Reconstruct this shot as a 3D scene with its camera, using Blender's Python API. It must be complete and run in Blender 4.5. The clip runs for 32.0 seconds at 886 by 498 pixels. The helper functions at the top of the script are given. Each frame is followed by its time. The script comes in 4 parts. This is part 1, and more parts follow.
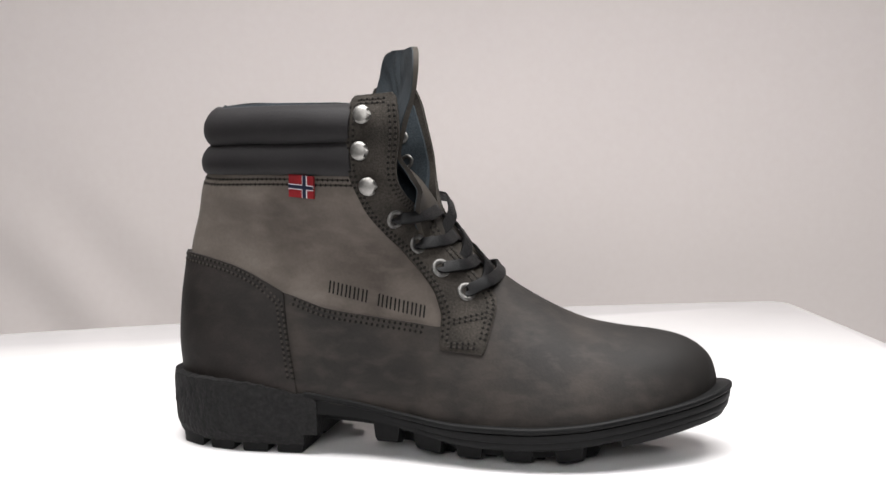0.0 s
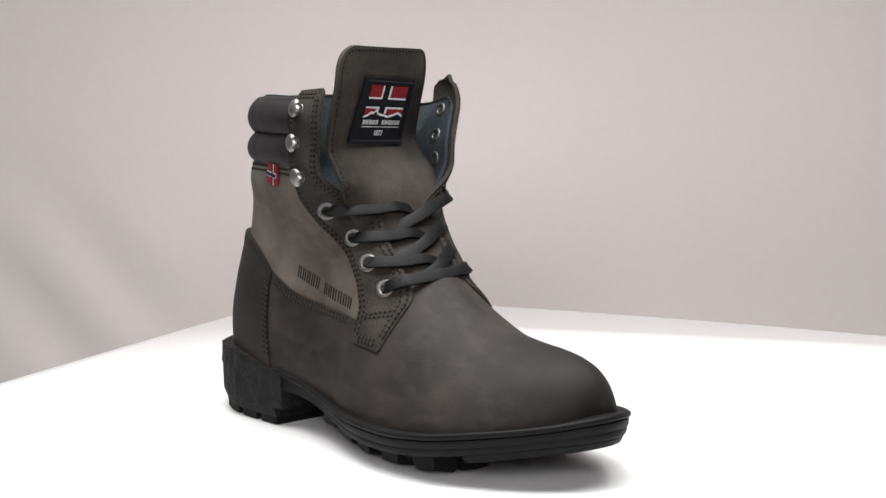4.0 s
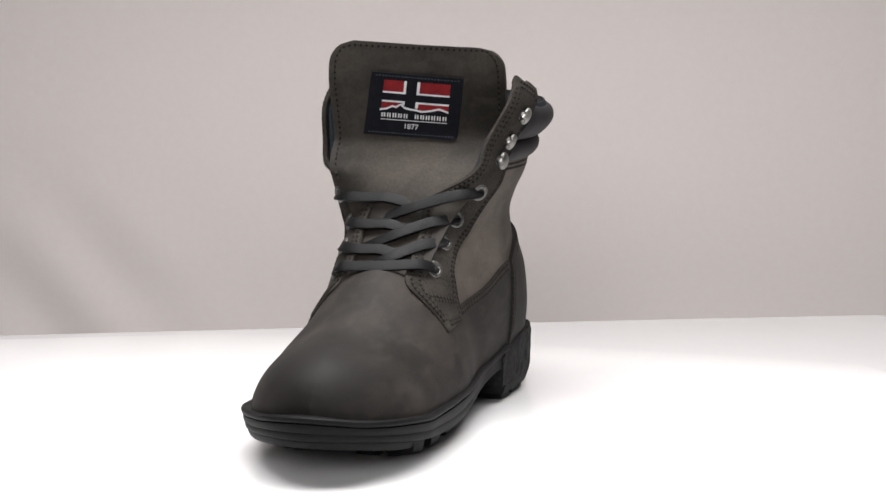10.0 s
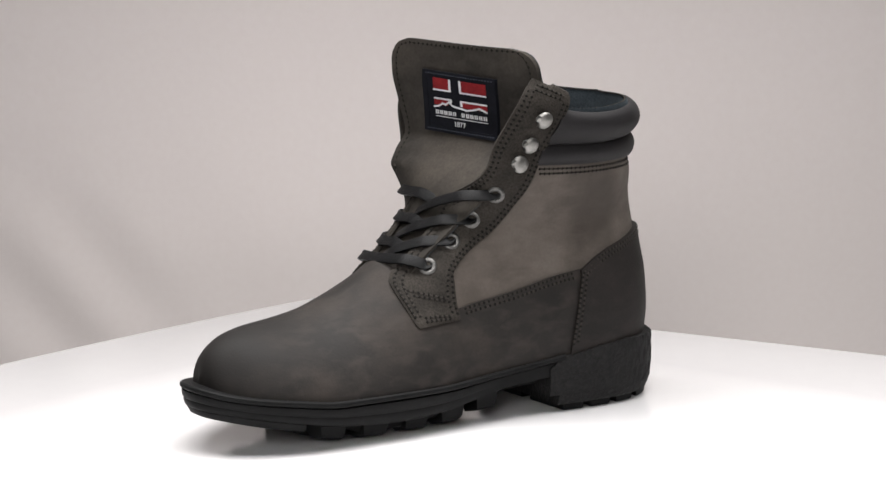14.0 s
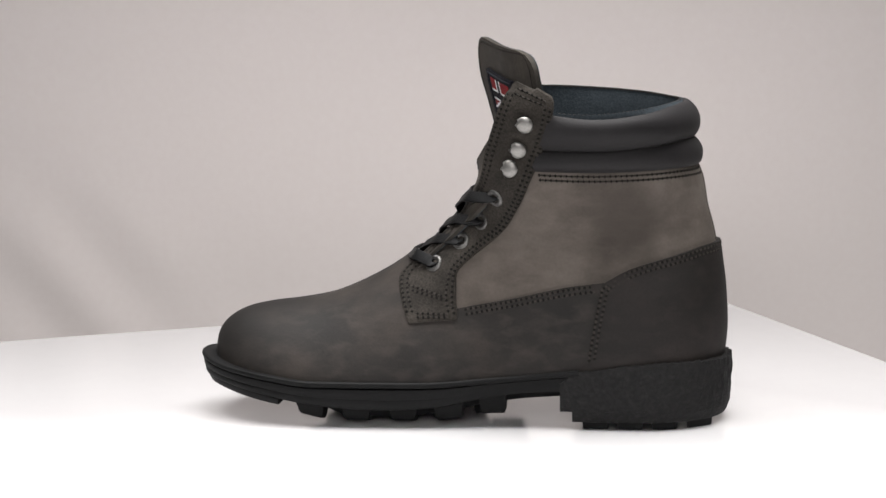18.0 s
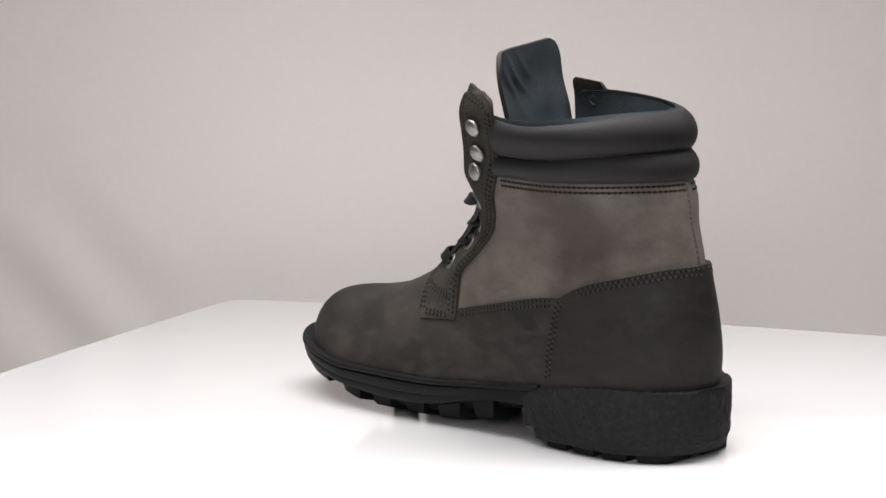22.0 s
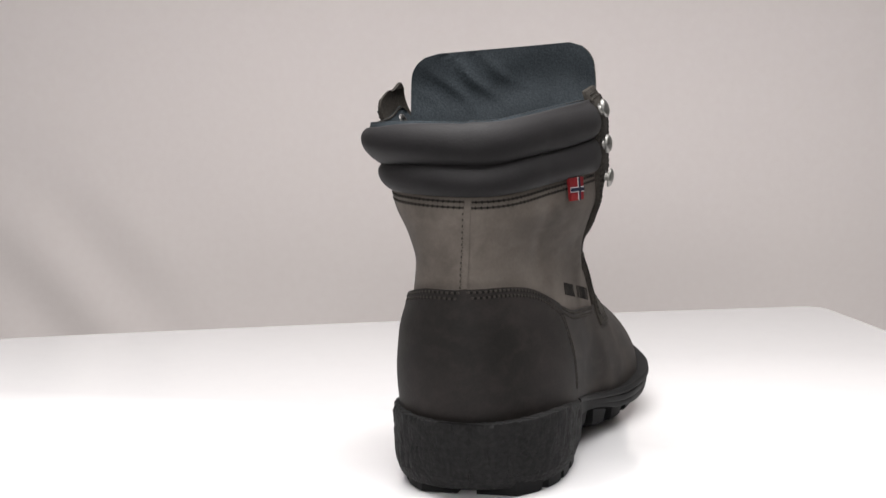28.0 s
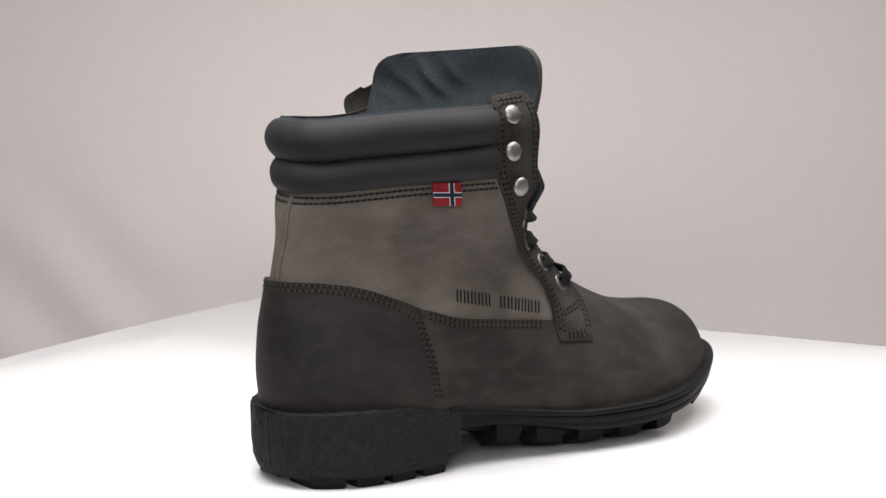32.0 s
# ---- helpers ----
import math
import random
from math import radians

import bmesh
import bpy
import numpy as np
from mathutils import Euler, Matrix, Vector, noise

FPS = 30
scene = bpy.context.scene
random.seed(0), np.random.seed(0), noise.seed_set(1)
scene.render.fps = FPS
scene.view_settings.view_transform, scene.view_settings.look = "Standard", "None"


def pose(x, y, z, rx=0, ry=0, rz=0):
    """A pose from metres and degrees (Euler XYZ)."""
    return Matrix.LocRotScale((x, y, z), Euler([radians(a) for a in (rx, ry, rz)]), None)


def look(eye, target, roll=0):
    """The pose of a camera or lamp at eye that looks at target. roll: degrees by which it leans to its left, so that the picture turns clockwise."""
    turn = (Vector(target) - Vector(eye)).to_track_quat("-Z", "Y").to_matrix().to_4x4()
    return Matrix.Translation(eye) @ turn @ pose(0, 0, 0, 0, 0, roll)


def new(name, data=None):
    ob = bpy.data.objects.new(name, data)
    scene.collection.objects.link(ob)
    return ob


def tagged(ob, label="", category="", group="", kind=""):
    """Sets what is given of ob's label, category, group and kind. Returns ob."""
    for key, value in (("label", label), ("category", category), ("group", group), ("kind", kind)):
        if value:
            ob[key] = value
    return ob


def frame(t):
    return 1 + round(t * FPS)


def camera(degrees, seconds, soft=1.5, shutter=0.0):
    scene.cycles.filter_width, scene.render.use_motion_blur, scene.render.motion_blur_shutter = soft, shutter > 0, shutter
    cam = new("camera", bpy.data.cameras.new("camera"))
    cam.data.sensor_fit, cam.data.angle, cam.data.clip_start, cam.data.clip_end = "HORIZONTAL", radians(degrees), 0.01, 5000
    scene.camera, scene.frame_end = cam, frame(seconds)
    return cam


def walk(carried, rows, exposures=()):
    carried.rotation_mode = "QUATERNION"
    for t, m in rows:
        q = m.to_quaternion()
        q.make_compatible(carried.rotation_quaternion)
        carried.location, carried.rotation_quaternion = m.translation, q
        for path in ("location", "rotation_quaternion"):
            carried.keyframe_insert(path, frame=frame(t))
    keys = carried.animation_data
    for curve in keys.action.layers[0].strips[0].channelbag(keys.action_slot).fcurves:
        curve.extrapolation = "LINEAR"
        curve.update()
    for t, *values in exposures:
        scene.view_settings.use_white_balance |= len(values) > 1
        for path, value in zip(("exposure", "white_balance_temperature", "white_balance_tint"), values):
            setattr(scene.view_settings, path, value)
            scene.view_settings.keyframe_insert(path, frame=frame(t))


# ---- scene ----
# ---- camera: it stands still before the turning table ----
TOP = 0.90                      # height of the table top over the floor
cam = camera(25.2, 32.0)
EYE = Vector((0.0, -1.13, TOP + 0.2693))
AIM = EYE + Vector((-0.00641, 0.98947, -0.14463))
walk(cam, [(0.0, look(EYE, AIM, -0.56)), (32.0, look(EYE, AIM, -0.56))], [(0.0, 0.12), (3.5, 0.10), (6.0, 0.0), (32.0, 0.0)])

# ---- light: a studio corner under a soft box, with an added front fill ----
world = bpy.data.worlds.new("studio_world")
scene.world = world
world.use_nodes = True
world.node_tree.nodes["Background"].inputs["Color"].default_value = (0.9, 0.93, 1.0, 1)
world.node_tree.nodes["Background"].inputs["Strength"].default_value = 0.035


def softbox(name, eye, target, w, h, watts, colour, spread=180):
    data = bpy.data.lights.new(name, "AREA")
    data.shape, data.size, data.size_y, data.energy, data.color = "RECTANGLE", w, h, watts, colour
    data.spread = radians(spread)            # narrows the beam, set to tune the backdrop's brightness
    ob = new(name, data)
    ob.matrix_world = look(eye, target)
    return ob


softbox("softbox_top", (0.0, -0.08, TOP + 1.0), (0.0, -0.10, TOP), 1.4, 0.5, 11.8, (1.0, 0.985, 0.98), 98)
# unseen fill lamp, added to brighten the backdrop and the boot's near side
softbox("front_fill", (-0.2, -2.5, TOP + 1.1), (0.05, -0.43, TOP), 1.3, 1.0, 3.85, (1.0, 0.985, 0.98), 50)


# ---- materials ----
def material(name, colours, rough=0.6, metal=0.0, scale=30.0, fine=400.0, bump=0.15, depth=0.0006, spec=0.5, mix=0.5, noise_rough=0.12, scuff=0.0, burnish=(), detail=5.0):
    """A surface with broad cloudy patches between its colours, a fine grain and a little relief."""
    m = bpy.data.materials.new(name)
    m.use_nodes = True
    nt = m.node_tree
    n, lk = nt.nodes, nt.links
    b = n["Principled BSDF"]
    tc = n.new("ShaderNodeTexCoord")
    big = n.new("ShaderNodeTexNoise")
    big.inputs["Scale"].default_value, big.inputs["Detail"].default_value, big.inputs["Roughness"].default_value = scale, detail, 0.5
    small = n.new("ShaderNodeTexNoise")
    small.inputs["Scale"].default_value, small.inputs["Detail"].default_value = fine, 4
    lk.new(tc.outputs["Object"], big.inputs["Vector"])
    lk.new(tc.outputs["Object"], small.inputs["Vector"])
    ramp = n.new("ShaderNodeValToRGB")
    el = ramp.color_ramp.elements
    el[0].position, el[1].position = 0.32, 0.68
    el[0].color, el[1].color = (*colours[0], 1), (*colours[-1], 1)
    if len(colours) == 3:
        e = el.new(0.5)
        e.color = (*colours[1], 1)
    lk.new(big.outputs["Fac"], ramp.inputs["Fac"])
    mx = n.new("ShaderNodeMix")
    mx.data_type, mx.blend_type = "RGBA", "OVERLAY"
    mx.inputs["Factor"].default_value = mix
    grey = n.new("ShaderNodeValToRGB")
    grey.color_ramp.elements[0].position, grey.color_ramp.elements[1].position = 0.25, 0.75
    lk.new(small.outputs["Fac"], grey.inputs["Fac"])
    lk.new(ramp.outputs["Color"], mx.inputs["A"])
    lk.new(grey.outputs["Color"], mx.inputs["B"])
    base = mx.outputs["Result"]
    if scuff:
        # rubbed places: small broken paler streaks
        mp = n.new("ShaderNodeMapping")
        mp.inputs["Scale"].default_value = (70, 120, 150)
        mp.inputs["Rotation"].default_value = (0.3, 0.5, 0.2)
        rub = n.new("ShaderNodeTexNoise")
        rub.inputs["Scale"].default_value, rub.inputs["Detail"].default_value, rub.inputs["Distortion"].default_value = 1.0, 4, 0.3
        lk.new(tc.outputs["Object"], mp.inputs["Vector"])
        lk.new(mp.outputs["Vector"], rub.inputs["Vector"])
        sel = n.new("ShaderNodeMapRange")
        sel.inputs["From Min"].default_value, sel.inputs["From Max"].default_value, sel.inputs["To Max"].default_value = 0.46, 0.72, scuff
        lk.new(rub.outputs["Fac"], sel.inputs["Value"])
        worn = n.new("ShaderNodeMix")
        worn.data_type = "RGBA"
        worn.inputs["B"].default_value = (*[min(1.0, c * 1.9) for c in colours[-1]], 1)
        lk.new(sel.outputs["Result"], worn.inputs["Factor"])
        lk.new(base, worn.inputs["A"])
        base = worn.outputs["Result"]
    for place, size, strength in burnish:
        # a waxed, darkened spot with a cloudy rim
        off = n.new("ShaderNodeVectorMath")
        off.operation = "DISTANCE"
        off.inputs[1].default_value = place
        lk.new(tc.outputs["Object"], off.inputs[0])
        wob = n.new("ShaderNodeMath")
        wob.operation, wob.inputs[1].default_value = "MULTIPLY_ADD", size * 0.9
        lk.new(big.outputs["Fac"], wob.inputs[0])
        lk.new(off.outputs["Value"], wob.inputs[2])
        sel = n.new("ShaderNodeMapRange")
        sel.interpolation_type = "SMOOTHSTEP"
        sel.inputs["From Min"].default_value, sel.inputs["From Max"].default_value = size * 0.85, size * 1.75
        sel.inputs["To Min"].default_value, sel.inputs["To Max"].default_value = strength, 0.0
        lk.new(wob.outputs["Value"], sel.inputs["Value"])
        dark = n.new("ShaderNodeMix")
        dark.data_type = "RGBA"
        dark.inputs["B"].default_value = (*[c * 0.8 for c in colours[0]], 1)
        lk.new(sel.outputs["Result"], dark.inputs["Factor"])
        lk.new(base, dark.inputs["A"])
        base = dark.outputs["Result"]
    lk.new(base, b.inputs["Base Color"])
    rr = n.new("ShaderNodeMapRange")
    rr.inputs["To Min"].default_value, rr.inputs["To Max"].default_value = rough - noise_rough, rough + noise_rough
    lk.new(big.outputs["Fac"], rr.inputs["Value"])
    lk.new(rr.outputs["Result"], b.inputs["Roughness"])
    b.inputs["Metallic"].default_value = metal
    b.inputs["Specular IOR Level"].default_value = spec
    if bump:
        bp = n.new("ShaderNodeBump")
        bp.inputs["Strength"].default_value, bp.inputs["Distance"].default_value = bump, depth
        lk.new(small.outputs["Fac"], bp.inputs["Height"])
        lk.new(bp.outputs["Normal"], b.inputs["Normal"])
    return m


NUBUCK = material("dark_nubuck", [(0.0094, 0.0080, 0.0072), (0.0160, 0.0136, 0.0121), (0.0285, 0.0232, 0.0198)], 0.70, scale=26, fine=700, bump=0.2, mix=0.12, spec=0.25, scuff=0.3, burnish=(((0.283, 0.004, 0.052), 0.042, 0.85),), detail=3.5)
COUNTER = material("burnished_nubuck", [(0.0072, 0.0059, 0.0051), (0.0123, 0.0099, 0.0090), (0.0206, 0.0164, 0.0146)], 0.70, scale=18, fine=700, bump=0.2, mix=0.2, spec=0.25, scuff=0.2, detail=3.0)
PALE = material("pale_nubuck", [(0.0570, 0.0474, 0.0402), (0.0965, 0.0820, 0.0705), (0.1230, 0.1058, 0.0920)], 0.75, scale=22, fine=600, bump=0.2, mix=0.08, spec=0.2, scuff=0.14, burnish=(((0.048, 0.040, 0.125), 0.024, 0.7), ((0.03, -0.040, 0.128), 0.020, 0.45)), detail=2.5)
TONGUE = material("tongue_nubuck", [(0.0155, 0.0132, 0.0110), (0.0298, 0.0258, 0.0215), (0.0506, 0.0431, 0.0355)], 0.72, scale=17, fine=600, bump=0.2, mix=0.2, spec=0.2, scuff=0.16, detail=3.0)
SUEDE = material("strap_suede", [(0.0213, 0.0186, 0.0159), (0.0425, 0.0372, 0.0319)], 0.88, scale=60, fine=900, bump=0.5, mix=0.4, spec=0.15)
SMOOTH = material("smooth_black_leather", [(0.0118, 0.0108, 0.0115), (0.0176, 0.0162, 0.0169)], 0.66, scale=30, fine=900, bump=0.2, mix=0.15, spec=0.24)
LINING = material("blue_grey_lining", [(0.0183, 0.0240, 0.0286), (0.0320, 0.0401, 0.0469)], 0.9, scale=40, fine=900, bump=0.4, mix=0.35, spec=0.2)
TLINING = material("tongue_backing", [(0.0158, 0.0209, 0.0252), (0.0288, 0.0359, 0.0417)], 0.8, scale=40, fine=900, bump=0.4, mix=0.35, spec=0.25)
RUBBER = material("black_rubber", [(0.0048, 0.0048, 0.0049), (0.0082, 0.0082, 0.0084)], 0.6, scale=40, fine=500, bump=0.1, mix=0.2, spec=0.12)
CREPE = material("crepe_rubber", [(0.0050, 0.0050, 0.0050), (0.0120, 0.0114, 0.0114)], 0.7, scale=260, fine=480, bump=0.7, depth=0.0014, mix=0.5, spec=0.2)
LACE = material("waxed_lace", [(0.0022, 0.0022, 0.0025), (0.0048, 0.0048, 0.0052)], 0.5, scale=90, fine=1600, bump=0.4, mix=0.3, spec=0.16)
THREAD = material("dark_brown_thread", [(0.0240, 0.0210, 0.0182), (0.0420, 0.0365, 0.0315)], 0.85, scale=300, fine=1500, bump=0.0, mix=0.2, spec=0.15)
METAL = material("satin_nickel", [(0.2415, 0.2334, 0.2214), (0.3381, 0.3300, 0.3140)], 0.5, metal=1.0, scale=120, fine=900, bump=0.05, mix=0.1)
EYELET = material("brushed_steel", [(0.1077, 0.1054, 0.1010), (0.1795, 0.1750, 0.1683)], 0.5, metal=1.0, scale=200, fine=900, bump=0.1, mix=0.2)
RED = material("red_weave", [(0.1530, 0.0099, 0.0126), (0.2250, 0.0163, 0.0189)], 0.8, scale=150, fine=2200, bump=0.4, mix=0.3, spec=0.15)
NAVY = material("navy_weave", [(0.0088, 0.0110, 0.0242), (0.0154, 0.0187, 0.0374)], 0.8, scale=150, fine=2200, bump=0.4, mix=0.3, spec=0.15)
WHITE = material("white_weave", [(0.5400, 0.5400, 0.5580), (0.6750, 0.6750, 0.6840)], 0.75, scale=150, fine=2200, bump=0.3, mix=0.15)
# stamp colour, also used to paint the shade in needle and eyelet holes
STAMP_HOLE = material("dark_stamp_and_hole", [(0.007, 0.0065, 0.006), (0.012, 0.011, 0.010)], 0.8, scale=200, fine=900, bump=0.0, mix=0.2, spec=0.1)
BORDER = material("grey_blue_thread", [(0.030, 0.034, 0.045), (0.05, 0.056, 0.07)], 0.8, scale=300, fine=1500, bump=0.0, mix=0.2, spec=0.15)
PATCH = material("label_black_weave", [(0.0045, 0.005, 0.0075), (0.0085, 0.009, 0.013)], 0.8, scale=150, fine=1800, bump=0.4, mix=0.3, spec=0.12)
TABLE = material("gloss_white_board", [(0.70, 0.69, 0.695), (0.72, 0.71, 0.715)], 0.09, scale=4, fine=60, bump=0.0, mix=0.02, noise_rough=0.03)
WALL = material("backdrop_paper", [(0.690, 0.634, 0.616), (0.720, 0.660, 0.641)], 0.9, scale=2.5, fine=160, bump=0.05, mix=0.03)
# mid grey, kept dark so the unseen room bounces little light
PLASTER = material("studio_plaster", [(0.32, 0.31, 0.30), (0.36, 0.35, 0.34)], 0.9, scale=3, fine=80, bump=0.1, mix=0.05)
FLOOR = material("studio_floor", [(0.25, 0.24, 0.23), (0.30, 0.29, 0.28)], 0.6, scale=5, fine=80, bump=0.1, mix=0.1)


# ---- mesh helpers ----
def mesh_ob(name, verts, faces, mat, parent=None, label="", smooth=True, scale=0.001, lift=0.0):
    """One mesh object from vertices in millimetres."""
    me = bpy.data.meshes.new(name)
    v = np.asarray(verts, float) * scale
    v[:, 2] += lift
    me.from_pydata(v.tolist(), [], faces)
    bm = bmesh.new()
    bm.from_mesh(me)
    bmesh.ops.remove_doubles(bm, verts=bm.verts, dist=1e-6)
    bmesh.ops.recalc_face_normals(bm, faces=bm.faces)
    bm.to_mesh(me)
    bm.free()
    me.materials.append(mat)
    if smooth:
        me.polygons.foreach_set("use_smooth", [True] * len(me.polygons))
        me.set_sharp_from_angle(angle=radians(42))
    ob = new(name, me)
    if parent:
        ob.parent = parent
    if label:
        tagged(ob, label)
    return ob


LIFT = -0.003                   # the boot's tables count from 3 mm under its sole


def part(name, vf, mat, parent, label="", smooth=True):
    """A part of the boot, in millimetres; towards the tip the foot swings inwards, as on any right boot."""
    v = np.array(vf[0], float)
    t = np.clip((v[:, 0] - 205) / 95, 0, 1)
    v[:, 1] += 6.5 * t * t * (3 - 2 * t)
    v[:, 0] = 150 + (v[:, 0] - 150) * 0.9935
    return mesh_ob(name, v, vf[1], mat, parent, label, smooth, 0.001, LIFT)


def curve(*pairs):
    """A smooth curve through (x, y) pairs, monotone between them."""
    x = np.array(pairs[0::2], float)
    y = np.array(pairs[1::2], float)
    d = np.diff(y) / np.diff(x)
    s = np.zeros_like(y)
    s[0], s[-1] = d[0], d[-1]
    for i in range(1, len(x) - 1):
        s[i] = 0 if d[i - 1] * d[i] <= 0 else 2 * d[i - 1] * d[i] / (d[i - 1] + d[i])

    def f(q):
        q = np.clip(np.asarray(q, float), x[0], x[-1])
        i = np.clip(np.searchsorted(x, q) - 1, 0, len(x) - 2)
        h = x[i + 1] - x[i]
        t = (q - x[i]) / h
        return ((2 * t**3 - 3 * t**2 + 1) * y[i] + (t**3 - 2 * t**2 + t) * h * s[i]
                + (-2 * t**3 + 3 * t**2) * y[i + 1] + (t**3 - t**2) * h * s[i + 1])
    return f


def grid_faces(rows, cols, base=0, wrap=False):
    out = []
    for i in range(rows - 1):
        for j in range(cols if wrap else cols - 1):
            k = (j + 1) % cols
            out.append((base + i * cols + j, base + i * cols + k, base + (i + 1) * cols + k, base + (i + 1) * cols + j))
    return out


def slab(outer, inner):
    """A closed sheet with thickness from two grids of points of the same shape."""
    r, c, _ = outer.shape
    v = np.concatenate([outer.reshape(-1, 3), inner.reshape(-1, 3)])
    n = r * c
    f = grid_faces(r, c) + [tuple(reversed(q)) for q in grid_faces(r, c, n)]
    rim = [j for j in range(c)] + [i * c + c - 1 for i in range(1, r)] + [(r - 1) * c + j for j in range(c - 2, -1, -1)] + [i * c for i in range(r - 2, 0, -1)]
    for a, b in zip(rim, rim[1:] + rim[:1]):
        f.append((a, n + a, n + b, b))
    return v, f


def joined(items):
    v, f, k = [], [], 0
    for a, b in items:
        v.append(np.asarray(a, float))
        f += [tuple(i + k for i in q) for q in b]
        k += len(a)
    return np.concatenate(v), f


# ---- the boot's form: one side surface y(x, z) for each side, in millimetres ----
back_x = curve(38, -5, 60, -7, 80, -6, 100, -3.5, 115, -1, 130, 3, 145, 5.5, 160, 11, 180, 14, 200, 16)
feather = {-1: curve(-12, 43, 20, 44, 45, 43, 65, 40, 97, 35, 129, 30, 160, 27, 191, 27, 222, 29, 252, 33, 282, 38, 298, 42),
           1: curve(-12, 43, 20, 44, 45, 43, 65, 40, 97, 36, 129, 33, 160, 31, 191, 31, 222, 31, 252, 34, 282, 38, 298, 42)}
width = {-1: curve(-12, 42, 30, 42, 60, 42.5, 90, 42.5, 120, 44.5, 150, 50, 180, 54, 208, 55.8, 235, 54, 258, 47.3, 276, 37.3, 287, 26.5, 294, 15, 297, 0),
         1: curve(-12, 43, 30, 43, 60, 42.5, 90, 41, 120, 41.5, 150, 45.5, 180, 49, 205, 49.5, 235, 46, 258, 39.8, 276, 30.5, 287, 21, 294, 11.5, 297, 0)}
top_z = curve(60, 2000, 100, 1000, 112, 620, 120, 400, 126, 255, 132, 175, 140, 140, 152, 124, 165, 110, 180, 98, 194, 89, 214, 79, 228, 74, 248, 70.5, 262, 69, 275, 66.5, 284, 63, 291, 57.5, 295, 51, 297, 43)
shaft = {-1: curve(38, 42.5, 60, 41.5, 80, 37.6, 100, 32.1, 115, 29.6, 130, 33, 145, 39.5, 160, 38.5, 180, 38, 200, 39),
         1: curve(38, 42.5, 60, 44, 80, 43, 100, 39, 115, 38.5, 130, 43.5, 145, 51, 160, 55, 180, 65, 200, 74)}
bend = {-1: curve(38, 72, 80, 80, 115, 97, 145, 100, 180, 101, 200, 99), 1: curve(38, 56, 80, 58, 115, 66, 145, 61, 180, 51, 200, 49)}           # how far the heel's rounding reaches forward
flare = curve(38, 0, 90, 0.05, 115, 0.25, 130, 0.33, 145, 0.24, 160, 0.30, 180, 0.30, 200, 0.14)   # outer side, towards the laces
NK = {-1: curve(110, 2.0, 142, 2.0, 165, 1.8, 185, 1.7, 215, 1.75, 250, 1.8, 297, 1.9),      # roundness of the cross-section
      1: curve(110, 2.15, 142, 2.1, 165, 1.8, 185, 1.7, 215, 1.7, 250, 1.75, 297, 1.85)}


def side_y(side, x, z):
    x, z = np.broadcast_arrays(np.asarray(x, float), np.asarray(z, float))
    zf = feather[side](x)
    w = width[side](x)
    fade = np.clip((150 - x) / 42, 0, 1)
    fade = fade * fade * (3 - 2 * fade)
    tube = shaft[side](z)
    if side > 0:
        tube = tube * (1 - 0.09 * np.clip((x - 70) / 40, 0, 1) * np.clip((z - 140) / 25, 0, 1))
    else:
        tube = tube * (1 + flare(z) * np.clip((x - 50) / 65, 0, 1.3))
    w = w * (1 - fade) + tube * fade
    q = np.clip((z - zf) / np.maximum(top_z(x) - zf, 0.5), 0, 1)
    n = NK[side](x)
    k = (1 - q ** n) ** (1 / n)
    rise = np.clip((z - 132) / 26, 0, 1)                 # above the eyelets the flaps stand open
    k = k + (1 - k) * rise * rise * (3 - 2 * rise) * (x < 156)
    w = w * (1 - (0.09 if side < 0 else 0.11) * np.exp(-((x - 148) / 30) ** 2 - ((z - 74) / 22) ** 2))
    if side > 0:
        w = w * (1 - 0.11 * np.exp(-((x - 135) / 24) ** 2 - ((z - 122) / 26) ** 2))
    e = np.clip(1 - (x - back_x(z)) / bend[side](z), 0, 1)
    return w * k * np.sqrt(1 - e * e)


def on_side(side, x, z, off=0.0):
    """Points of the side surface, off millimetres outside it."""
    x, z = np.broadcast_arrays(np.asarray(x, float), np.asarray(z, float))
    h = 0.35
    x1 = np.maximum(x, back_x(z) + 0.02)
    y = side_y(side, x1, z)
    gx = (side_y(side, x1 + h, z) - side_y(side, np.maximum(x1 - h, back_x(z)), z)) / (h + x1 - np.maximum(x1 - h, back_x(z)))
    gz = (side_y(side, x1, z + h) - side_y(side, x1, z - h)) / (2 * h)
    ln = np.sqrt(1 + gx * gx + gz * gz)
    off = np.asarray(off, float)
    return np.stack([x1 - off * gx / ln, side * (y + off / ln), z - off * gz / ln], -1)


def frame_at(side, x, z, off):
    """A matrix on the side surface: its local z points outwards, its local x forwards. Metres."""
    p = on_side(side, x, z, off)
    a = on_side(side, x + 0.5, z, off) - p
    b = on_side(side, x, z + 0.5, off) - p
    n = np.cross(a, b) * -side
    n, a = n / np.linalg.norm(n), a / np.linalg.norm(a)
    c = np.cross(n, a)
    m = Matrix(((a[0], c[0], n[0], p[0] / 1000), (a[1], c[1], n[1], p[1] / 1000), (a[2], c[2], n[2], p[2] / 1000 + LIFT), (0, 0, 0, 1)))
    return m


def backset(a, p=2.0):
    return np.linspace(0, 1, a) ** p


# ---- the studio: backdrop, room ----
def box(x0, x1, y0, y1, z0, z1):
    v = [(x, y, z) for x in (x0, x1) for y in (y0, y1) for z in (z0, z1)]
    return v, [(0, 1, 3, 2), (4, 6, 7, 5), (0, 4, 5, 1), (2, 3, 7, 6), (0, 2, 6, 4), (1, 5, 7, 3)]


